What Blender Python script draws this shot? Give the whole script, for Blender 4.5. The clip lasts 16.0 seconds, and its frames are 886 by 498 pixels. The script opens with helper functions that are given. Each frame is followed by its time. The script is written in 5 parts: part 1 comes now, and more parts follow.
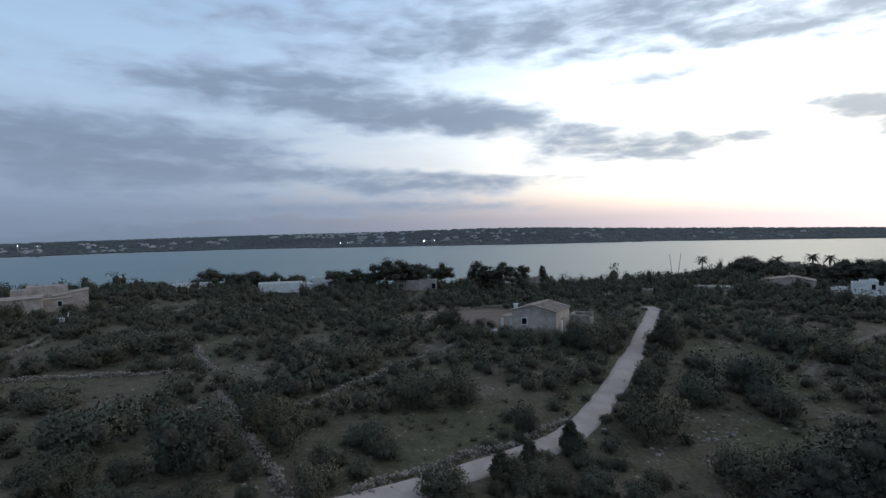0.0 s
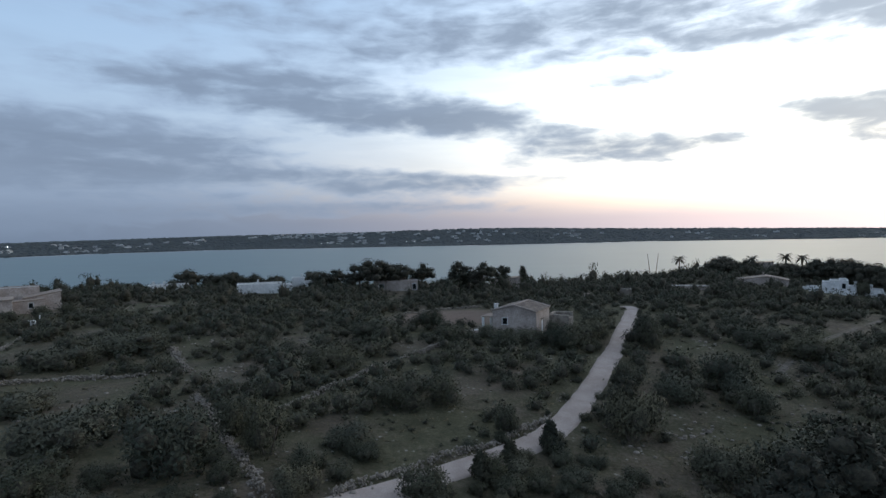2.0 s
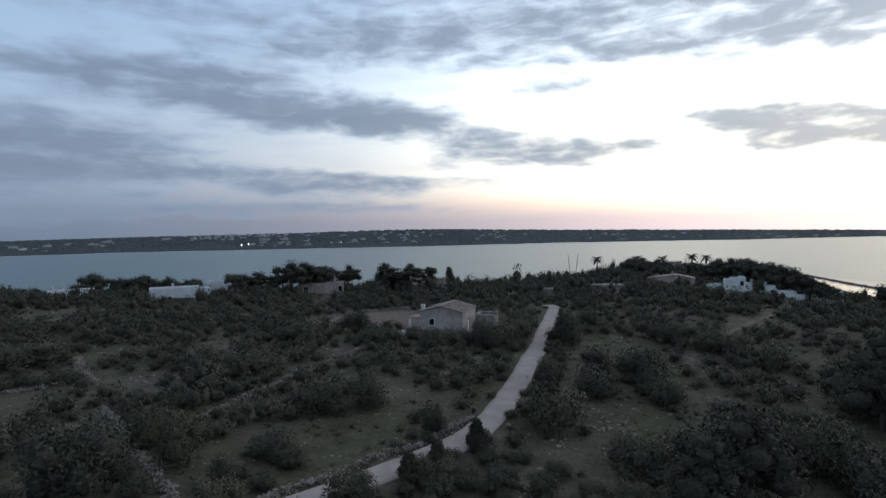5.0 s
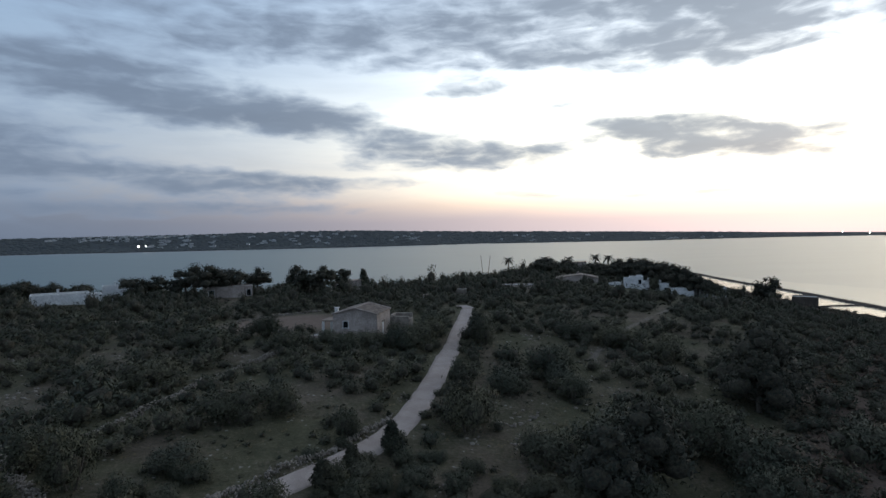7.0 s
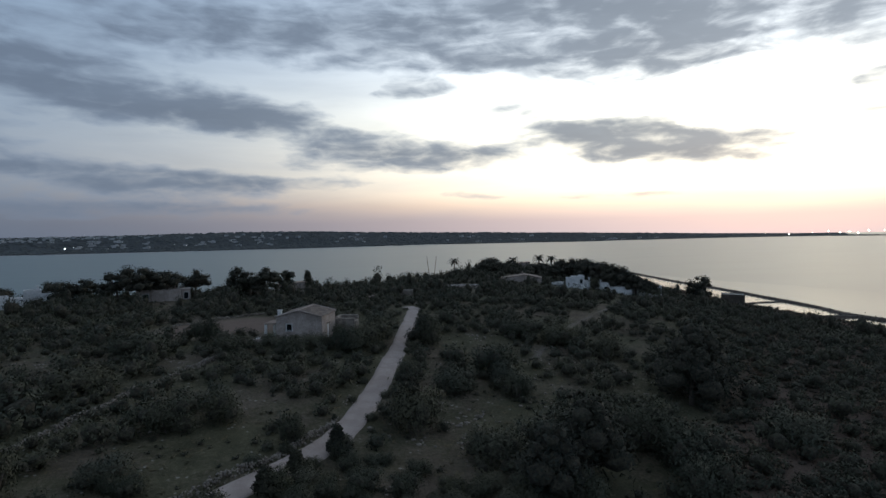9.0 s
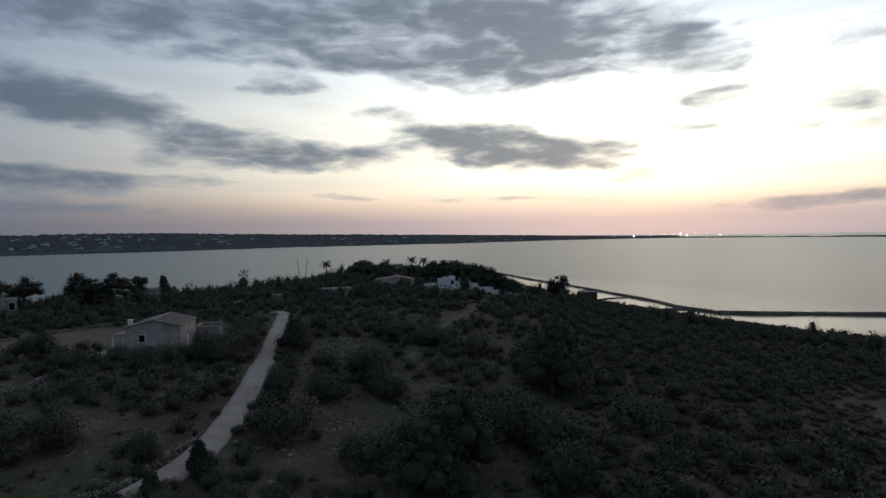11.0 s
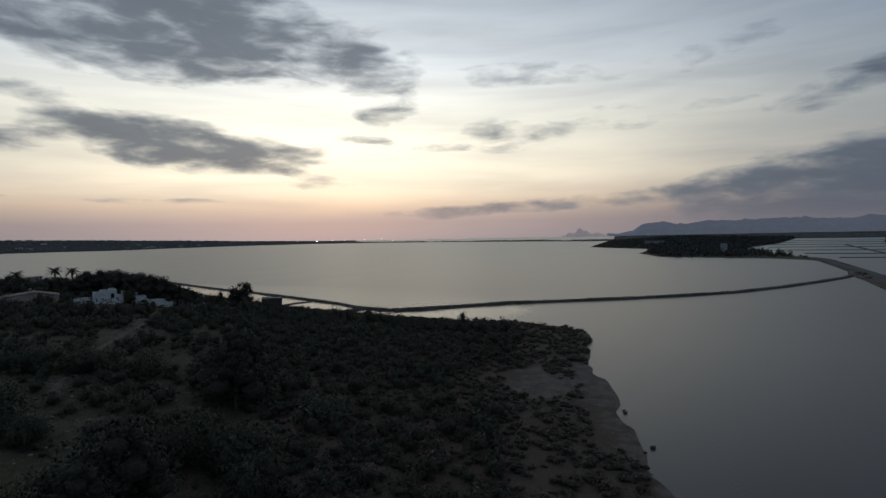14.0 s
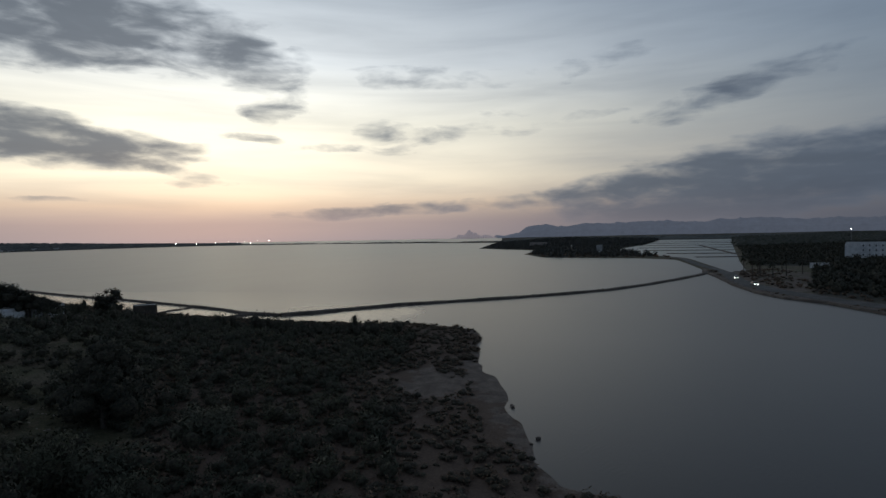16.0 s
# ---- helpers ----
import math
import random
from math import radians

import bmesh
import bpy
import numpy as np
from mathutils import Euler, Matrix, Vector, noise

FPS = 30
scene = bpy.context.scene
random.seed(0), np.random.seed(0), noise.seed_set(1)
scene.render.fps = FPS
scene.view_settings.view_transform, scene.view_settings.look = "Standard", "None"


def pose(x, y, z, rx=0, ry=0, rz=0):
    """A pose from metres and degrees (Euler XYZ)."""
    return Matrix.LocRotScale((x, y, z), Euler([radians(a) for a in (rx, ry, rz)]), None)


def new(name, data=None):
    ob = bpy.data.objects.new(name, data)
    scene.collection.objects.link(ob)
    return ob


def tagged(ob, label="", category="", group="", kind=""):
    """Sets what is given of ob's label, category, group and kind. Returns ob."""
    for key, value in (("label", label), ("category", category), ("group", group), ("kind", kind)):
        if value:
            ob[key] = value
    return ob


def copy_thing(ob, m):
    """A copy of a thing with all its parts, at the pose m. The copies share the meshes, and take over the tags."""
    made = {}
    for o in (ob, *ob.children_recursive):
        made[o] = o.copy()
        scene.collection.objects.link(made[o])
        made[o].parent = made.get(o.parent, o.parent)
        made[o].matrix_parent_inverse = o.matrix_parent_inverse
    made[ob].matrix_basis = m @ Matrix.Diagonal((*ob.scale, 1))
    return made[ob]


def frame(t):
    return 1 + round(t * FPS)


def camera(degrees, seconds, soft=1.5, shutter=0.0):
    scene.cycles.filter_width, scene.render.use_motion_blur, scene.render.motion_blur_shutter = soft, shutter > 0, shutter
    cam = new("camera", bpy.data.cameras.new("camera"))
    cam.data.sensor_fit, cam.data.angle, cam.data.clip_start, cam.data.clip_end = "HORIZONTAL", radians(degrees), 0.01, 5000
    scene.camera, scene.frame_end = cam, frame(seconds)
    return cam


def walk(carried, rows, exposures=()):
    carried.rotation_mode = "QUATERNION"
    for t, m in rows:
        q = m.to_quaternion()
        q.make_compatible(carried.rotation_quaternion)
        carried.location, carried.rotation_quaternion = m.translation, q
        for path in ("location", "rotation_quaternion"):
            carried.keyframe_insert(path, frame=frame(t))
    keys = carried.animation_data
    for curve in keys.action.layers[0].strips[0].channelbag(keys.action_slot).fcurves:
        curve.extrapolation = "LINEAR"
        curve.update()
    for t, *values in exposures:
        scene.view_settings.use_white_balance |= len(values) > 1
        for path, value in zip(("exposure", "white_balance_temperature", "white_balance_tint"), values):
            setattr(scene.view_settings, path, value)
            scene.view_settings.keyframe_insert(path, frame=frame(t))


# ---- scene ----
EYE = 22.0
cam = camera(77.1, 16.0, 1.5)
# the drone hovers and turns: seconds, degrees turned to the right
TURNS = [
    (0.0, 0.0), (0.5, 1.52), (1.0, 2.34), (1.5, 2.32), (2.0, 1.98), (2.5, 2.42), (3.0, 3.01), (5.5, 12.25), (6.0, 15.11),
    (6.5, 17.03), (7.0, 18.31), (7.5, 19.33), (8.0, 20.6), (10.5, 32.36), (11.0, 36.88), (11.5, 42.74), (12.0, 48.96),
    (12.5, 55.09), (13.0, 60.16), (13.5, 64.41), (14.0, 68.61), (14.5, 72.59), (15.0, 76.71), (15.5, 78.37), (16.0, 79.7),
]
EXPOSURES = [(0.0, 1.66), (3.0, 1.64), (6.0, 1.42), (8.0, 1.13), (10.5, 0.66), (12.5, 0.24), (14.0, 0.05), (16.0, 0.03)]
walk(cam, [(t, pose(0, 0, EYE, 90 - 1.3, 1.0, -a)) for t, a in TURNS], EXPOSURES)

# ------------------------------------------------------------------ world: dusk sky with clouds, glow where the sun went down
SUN_AZ = 57.0
world = bpy.data.worlds.new("dusk_sky")
scene.world = world
world.use_nodes = True
WT = world.node_tree
WT.nodes.clear()


def node(tree, kind, **props):
    n = tree.nodes.new(kind)
    for k, v in props.items():
        if k == "operation":
            n.operation = v
        elif k == "data_type":
            n.data_type = v
        elif k == "blend_type":
            n.blend_type = v
        elif k == "interpolation":
            n.interpolation_type = v
    return n


def put(tree, socket, value):
    if isinstance(value, (int, float)):
        socket.default_value = value
    elif isinstance(value, tuple):
        socket.default_value = value
    else:
        tree.links.new(value, socket)


def mth(tree, op, a, b=0.0, c=0.0):
    n = node(tree, "ShaderNodeMath", operation=op)
    put(tree, n.inputs[0], a)
    put(tree, n.inputs[1], b)
    put(tree, n.inputs[2], c)
    return n.outputs[0]


def vec(tree, op, a, b=(0.0, 0.0, 0.0)):
    n = node(tree, "ShaderNodeVectorMath", operation=op)
    put(tree, n.inputs[0], a)
    put(tree, n.inputs[1], b)
    return n.outputs["Value"] if op in ("LENGTH", "DOT_PRODUCT") else n.outputs["Vector"]


def span(tree, value, a, b, lo=0.0, hi=1.0, smooth=True):
    n = node(tree, "ShaderNodeMapRange", interpolation="SMOOTHSTEP" if smooth else "LINEAR")
    for i, v in enumerate((value, a, b, lo, hi)):
        put(tree, n.inputs[i], v)
    return n.outputs[0]


def mix(tree, fac, a, b, blend="MIX"):
    n = node(tree, "ShaderNodeMix", data_type="RGBA", blend_type=blend)
    put(tree, n.inputs[0], fac)
    put(tree, n.inputs[6], a if not isinstance(a, tuple) else (*a, 1.0))
    put(tree, n.inputs[7], b if not isinstance(b, tuple) else (*b, 1.0))
    return n.outputs[2]


def ramp(tree, fac, stops):
    n = node(tree, "ShaderNodeValToRGB")
    el = n.color_ramp.elements
    for i, (p, c) in enumerate(stops):
        e = el[i] if i < 2 else el.new(p)
        e.position = p
        e.color = (*c, 1.0) if len(c) == 3 else c
    put(tree, n.inputs[0], fac)
    return n.outputs[0]


def fbm(tree, vector, scale, detail=4.0, rough=0.55, distort=0.0):
    n = node(tree, "ShaderNodeTexNoise")
    put(tree, n.inputs["Vector"], vector)
    n.inputs["Scale"].default_value = scale
    n.inputs["Detail"].default_value = detail
    n.inputs["Roughness"].default_value = rough
    n.inputs["Distortion"].default_value = distort
    return n.outputs[0]


def build_sky():
    t = WT
    d = node(t, "ShaderNodeTexCoord").outputs["Generated"]
    sep = node(t, "ShaderNodeSeparateXYZ")
    t.links.new(d, sep.inputs[0])
    x, y, z = sep.outputs
    az = mth(t, "MULTIPLY", mth(t, "ARCTAN2", x, y), 57.29578)
    el = mth(t, "MULTIPLY", mth(t, "ARCSINE", z), 57.29578)
    # clear sky: away from the sun and towards it, by height (0 to 45 degrees and up)
    h = mth(t, "POWER", mth(t, "DIVIDE", mth(t, "MAXIMUM", el, 0.0), 90.0), 0.5)

    def up(deg):
        return (deg / 90.0) ** 0.5
    away = ramp(t, h, [(up(0), (0.050, 0.069, 0.098)), (up(3), (0.060, 0.081, 0.116)), (up(7), (0.118, 0.150, 0.198)),
                       (up(14), (0.132, 0.185, 0.254)), (up(25), (0.112, 0.172, 0.258)), (up(50), (0.11, 0.138, 0.18)), (1.0, (0.1, 0.117, 0.146))])
    toward = ramp(t, h, [(up(0), (0.41, 0.37, 0.395)), (up(1.5), (0.6, 0.45, 0.39)), (up(3.2), (1.0, 0.75, 0.53)), (up(6), (1.32, 1.16, 0.88)),
                         (up(11), (1.3, 1.24, 1.03)), (up(17), (0.93, 0.98, 1.0)), (up(25), (0.44, 0.505, 0.58)), (up(50), (0.18, 0.205, 0.245)), (1.0, (0.11, 0.125, 0.15))])
    da = mth(t, "DIVIDE", mth(t, "SUBTRACT", az, SUN_AZ - 0.5), 40.5)
    g = mth(t, "POWER", 2.71828, mth(t, "MULTIPLY", mth(t, "MULTIPLY", da, da), -1.0))
    clear = mix(t, g, away, toward)
    # clouds: long banks and streaks with soft, frayed edges
    comb = node(t, "ShaderNodeCombineXYZ")
    t.links.new(az, comb.inputs[0])
    t.links.new(el, comb.inputs[1])
    n1 = fbm(t, vec(t, "MULTIPLY", comb.outputs[0], (0.06, 0.5, 0.0)), 0.8, 5.0, 0.52, 0.4)
    n2 = fbm(t, vec(t, "MULTIPLY", comb.outputs[0], (0.24, 0.75, 0.0)), 1.0, 4.5, 0.54, 0.3)
    warp = node(t, "ShaderNodeTexNoise")
    t.links.new(vec(t, "MULTIPLY", comb.outputs[0], (0.3, 0.9, 0.0)), warp.inputs["Vector"])
    warp.inputs["Scale"].default_value = 0.5
    warp.inputs["Detail"].default_value = 6.0
    w = vec(t, "MULTIPLY", vec(t, "SUBTRACT", warp.outputs["Color"], (0.5, 0.5, 0.5)), (7.0, 1.9, 0.0))
    p = vec(t, "ADD", comb.outputs[0], w)
    total = 0.0
    for a0, e0, wa, we, slope, thick in CLOUDS_WEST + CLOUDS_MIDDLE + CLOUDS_EAST:
        q = vec(t, "SUBTRACT", p, (a0, e0, 0.0))
        u = vec(t, "DOT_PRODUCT", q, (1.0 / wa, 0.0, 0.0))
        v = vec(t, "DOT_PRODUCT", q, (-slope / we, 1.0 / we, 0.0))
        m = span(t, mth(t, "MULTIPLY_ADD", u, u, mth(t, "MULTIPLY", v, v)), 3.2, 0.0, 0.0, thick)
        total = mth(t, "MULTIPLY_ADD", m, mth(t, "SUBTRACT", 1.0, total), total)
    nn = mth(t, "ADD", mth(t, "MULTIPLY", n1, 0.4), mth(t, "MULTIPLY", n2, 0.6))
    fray = mth(t, "MULTIPLY", mth(t, "MULTIPLY", mth(t, "SUBTRACT", nn, 0.5), 2.0), span(t, total, 0.0, 0.35))
    dens = mth(t, "ADD", total, fray)
    cover = span(t, dens, 0.05, 0.95)
    thin = span(t, n1, 0.28, 0.8, 0.06, 0.36)
    cover = mth(t, "MAXIMUM", cover, thin)
    dark = mix(t, g, (0.072, 0.096, 0.134), (0.12, 0.145, 0.175))
    dark = mix(t, 1.0, dark, mix(t, span(t, dens, 0.3, 1.1), (1.45, 1.46, 1.48), (0.84, 0.85, 0.88)), "MULTIPLY")
    dark = mix(t, 1.0, dark, ramp(t, n2, [(0.3, (0.86, 0.86, 0.87)), (0.7, (1.18, 1.17, 1.16))]), "MULTIPLY")
    sky = mix(t, mth(t, "MULTIPLY", cover, 0.93), clear, dark)
    # the band of haze over the horizon
    haze = span(t, el, 0.2, 4.5, 0.75, 0.0)
    low = mix(t, g, (0.051, 0.071, 0.103), (0.42, 0.345, 0.345))
    sky = mix(t, haze, sky, low)
    bg = node(t, "ShaderNodeBackground")
    t.links.new(sky, bg.inputs[0])
    bg.inputs[1].default_value = 1.0
    nishita = node(t, "ShaderNodeTexSky")
    nishita.sky_type = "NISHITA"
    nishita.sun_disc = False
    nishita.sun_elevation = radians(2.0)
    nishita.sun_rotation = radians(SUN_AZ)
    bg2 = node(t, "ShaderNodeBackground")
    t.links.new(nishita.outputs[0], bg2.inputs[0])
    bg2.inputs[1].default_value = 0.0025
    add = node(t, "ShaderNodeAddShader")
    t.links.new(bg.outputs[0], add.inputs[0])
    t.links.new(bg2.outputs[0], add.inputs[1])
    out = node(t, "ShaderNodeOutputWorld")
    t.links.new(add.outputs[0], out.inputs[0])


# middle (degrees to the right of the first view, degrees up), half width, half height, slope, thickness
CLOUDS_WEST = [(-9.2, 13.4, 16, 2.2, -0.1, 0.85), (1.1, 12.0, 9.8, 1.3, -0.08, 0.7), (-31, 8.3, 14, 2.6, 0.0, 0.88), (-4.8, 5.9, 12, 1.1, -0.04, 0.8), (20, 8.2, 9.5, 1.35, 0.0, 0.75),
               (15.8, 9.7, 5, 1.0, 0.0, 0.6), (-3.7, 2.7, 13, 0.65, 0.0, 0.5), (-37, 4.0, 15, 2.6, 0.0, 0.7), (12, 20.8, 30, 3.0, -0.03, 0.55), (-8, 18.8, 19, 2.2, -0.05, 0.4), (-33, 13.5, 10, 2.2, 0.0, 0.35), (-12, 3.6, 14, 1.0, 0.0, 0.5), (8, 5.6, 8, 0.6, 0.0, 0.4), (21.6, 14.9, 3.2, 0.95, 0.0, 0.62),
               (27, 4.3, 3.2, 0.35, 0.0, 0.45), (32.3, 12.2, 3.0, 0.8, 0.0, 0.5)]
CLOUDS_MIDDLE = [(43, 9.0, 8.6, 1.8, -0.1, 1.0), (51, 7.9, 5.6, 1.1, -0.08, 0.6), (55.3, 8.5, 2.4, 0.5, 0.0, 0.6), (55.6, 5.6, 2.8, 0.6, 0.0, 0.45), (34, 19.8, 16, 3.0, 0.0, 0.55), (39, 16.4, 10, 1.7, -0.04, 0.66),
                 (46.5, 17.7, 4.6, 2.6, 0.0, 0.4), (49, 19.2, 13, 2.9, -0.1, 0.6), (61.5, 16.0, 4.2, 2.4, -0.3, 0.5), (63.4, 12.2, 2.5, 0.9, 0.0, 0.5), (41.5, 3.7, 4.6, 0.32, 0.0, 0.45)]
CLOUDS_EAST = [(61.4, 9.7, 3.0, 0.45, -0.05, 0.6), (68.2, 9.1, 2.2, 0.45, 0.0, 0.45), (75.1, 9.9, 4.4, 1.4, -0.1, 0.4), (78.4, 15.8, 7.4, 1.2, 0.0, 0.4), (84, 11.2, 5.3, 1.2, 0.0, 0.35),
               (106, 4.3, 14, 2.5, 0.14, 0.85), (114, 5.0, 13, 2.8, 0.1, 0.75), (79.4, 3.1, 14, 0.65, 0.06, 0.52), (104.2, 11.8, 4.4, 1.3, 0.2, 0.5), (94.6, 11.7, 3.0, 0.5, 0.1, 0.4),
               (111, 13.4, 5, 1.0, 0.2, 0.45), (95, 16.2, 6, 1.3, 0.2, 0.35), (72.5, 2.6, 7, 0.5, 0.05, 0.3)]
build_sky()

# ------------------------------------------------------------------ the lie of the land
# terrain begin
SHORE = [(49, -1), (55, 1), (59.4, 2.3), (64, 3.6), (70, 4.6), (78, 6.2), (86, 8), (92, 10.2), (99, 12), (108, 12.4), (119, 13.6), (129, 16), (133, 22),
         (138, 37), (137, 55), (139, 70), (144, 90), (149, 110), (160, 138), (180, 190), (203, 240), (192, 266), (152, 272), (105, 258), (60, 232), (0, 222),
         (-60, 226), (-130, 234), (-220, 250), (-340, 290), (-900, 420), (-900, -900), (300, -900), (120, -400), (60, -140), (40, -45), (43, -18)]
RIGHT = [(340, -90), (323.5, -85.4), (283, -81), (243, -75.4), (213, -73.3), (195, -75.6), (182, -82), (159, -85.6), (100, -101), (62, -135), (130, -420), (320, -900), (2500, -1400),
         (2500, -770), (1135, -350), (543, -172), (430, -138), (336, -111), (320, -100)]
POINT = [(946, 110), (875, 69), (800, 16), (720, 14), (639, 23), (580, 10), (537, 1), (518, -48), (500, -85), (470, -104), (384, -95), (335, -89), (322, -99), (384, -106), (476, -117), (510, -119), (600, -97),
         (795, -99), (1100, -190), (1700, -330), (1950, 150)]
FAR_AZ = [-180, -60, -38, -30, -21, -10, 1, 12, 23, 32, 38, 45, 52, 58, 67, 78, 83, 90, 100, 115, 180]
FAR_R = [1000, 1000, 1080, 1190, 1300, 1250, 1230, 1300, 1510, 1590, 1650, 1950, 2250, 2400, 2200, 1870, 1720, 1720, 1800, 1900, 1000]
FAR_Z = [15, 15, 19, 22, 28, 35, 38, 39, 35, 27, 24, 17, 9, 3, 2.5, 2.5, 3, 8, 10, 12, 15]


def inland(poly, x, y):
    """Distance to the edge of a piece of land, positive on the land."""
    x, y = np.asarray(x, float), np.asarray(y, float)
    best, odd = np.full(x.shape, 1e9), np.zeros(x.shape, bool)
    for (x0, y0), (x1, y1) in zip(poly, poly[1:] + poly[:1]):
        dx, dy = x1 - x0, y1 - y0
        s = np.clip(((x - x0) * dx + (y - y0) * dy) / (dx * dx + dy * dy), 0, 1)
        best = np.minimum(best, np.hypot(x - x0 - s * dx, y - y0 - s * dy))
        cross = (y0 > y) != (y1 > y)
        odd ^= cross & (x < dx * (y - y0) / (dy if dy else 1e-9) + x0)
    return np.where(odd, best, -best)


def smooth(a, b, v):
    s = np.clip((v - a) / (b - a), 0, 1)
    return s * s * (3 - 2 * s)


def ripple(x, y, size):
    return (np.sin(x / size + 1.3 * np.sin(y / size * 0.7)) + np.sin(y / size * 1.17 + 1.1 * np.sin(x / size * 0.83 + 2))) * 0.5


def ground(x, y):
    x, y = np.asarray(x, float), np.asarray(y, float)
    d = inland(SHORE, x, y) + 0.1 + 0.7 * ripple(x, y, 3.1) + 0.4 * ripple(x, y, 1.3)
    near = 0.04 * np.clip(d, -25, 4) + 7.9 * smooth(8, 85, d) + smooth(10, 50, d) * (0.45 * ripple(x, y, 14.0) + 0.15 * ripple(x, y, 4.3))
    near = near + 2.0 * np.exp(-((x + 85) ** 2 + (y - 115) ** 2) / 55.0 ** 2)
    near = near + 3.2 * np.exp(-((x - 112) ** 2 + (y - 142) ** 2) / 42.0 ** 2) * smooth(5, 40, d)
    dr = inland(RIGHT, x, y)
    right = 0.08 * np.clip(dr, -12, 14) + 9.0 * smooth(30, 330, dr)
    dp = inland(POINT, x, y)
    point = 0.08 * np.clip(dp, -12, 8) + 5.0 * smooth(30, 220, dp)
    r, az = np.hypot(x, y), np.degrees(np.arctan2(x, y))
    df = r - np.interp(az, FAR_AZ, FAR_R) - 25 * ripple(x, y, 60.0)
    top = np.interp(az, FAR_AZ, FAR_Z)
    spit = smooth(57, 62, az) * smooth(88, 84, az)
    edge = df * (1 - spit) + np.minimum(df, 230 - df) * spit
    far = np.clip(0.05 * edge, -1, 1) + top * smooth(0, 520, edge) * (1 + 0.12 * ripple(x, y, 140.0)) * (1 - 0.9 * smooth(1500, 2600, df))
    return np.maximum(np.maximum(near, right), np.maximum(np.maximum(point, far), -1.0))
# terrain end

# ------------------------------------------------------------------ materials
def material(name):
    m = bpy.data.materials.new(name)
    m.use_nodes = True
    t = m.node_tree
    b = t.nodes["Principled BSDF"]
    return m, t, b


def where(t):
    return node(t, "ShaderNodeNewGeometry").outputs["Position"]


def bump(t, b, height, strength, distance):
    n = node(t, "ShaderNodeBump")
    n.inputs["Strength"].default_value = strength
    n.inputs["Distance"].default_value = distance
    t.links.new(height, n.inputs["Height"])
    t.links.new(n.outputs[0], b.inputs["Normal"])


def rough_mat(name, dark, light, size, grain, rough=0.9, relief=0.02, metal=0.0):
    """Two tones in patches of the given size (metres), finer grain, matt relief."""
    m, t, b = material(name)
    p = where(t)
    patch = fbm(t, p, 1.0 / size, 4.0, 0.6)
    fine = fbm(t, p, 1.0 / grain, 5.0, 0.65)
    c = mix(t, span(t, patch, 0.35, 0.65), dark, light)
    c = mix(t, 1.0, c, ramp(t, fine, [(0.25, (0.7, 0.7, 0.7)), (0.75, (1.25, 1.25, 1.25))]), "MULTIPLY")
    t.links.new(c, b.inputs["Base Color"])
    b.inputs["Roughness"].default_value = rough
    b.inputs["Metallic"].default_value = metal
    bump(t, b, fine, 0.6, relief)
    return m


def leaf_mat(name, dark, light, sheen=0.65):
    m, t, b = material(name)
    g = node(t, "ShaderNodeNewGeometry").outputs["Random Per Island"]
    o = node(t, "ShaderNodeObjectInfo").outputs["Random"]
    c = mix(t, g, dark, light)
    c = mix(t, 1.0, c, ramp(t, o, [(0.0, (0.75, 0.78, 0.75)), (0.5, (1.0, 1.0, 1.0)), (1.0, (1.1, 1.07, 1.0))]), "MULTIPLY")
    big = fbm(t, where(t), 0.14, 2.0)
    c = mix(t, 1.0, c, ramp(t, big, [(0.35, (0.8, 0.85, 0.85)), (0.65, (1.2, 1.12, 1.0))]), "MULTIPLY")
    t.links.new(c, b.inputs["Base Color"])
    b.inputs["Roughness"].default_value = sheen
    b.inputs["Specular IOR Level"].default_value = 0.1
    return m


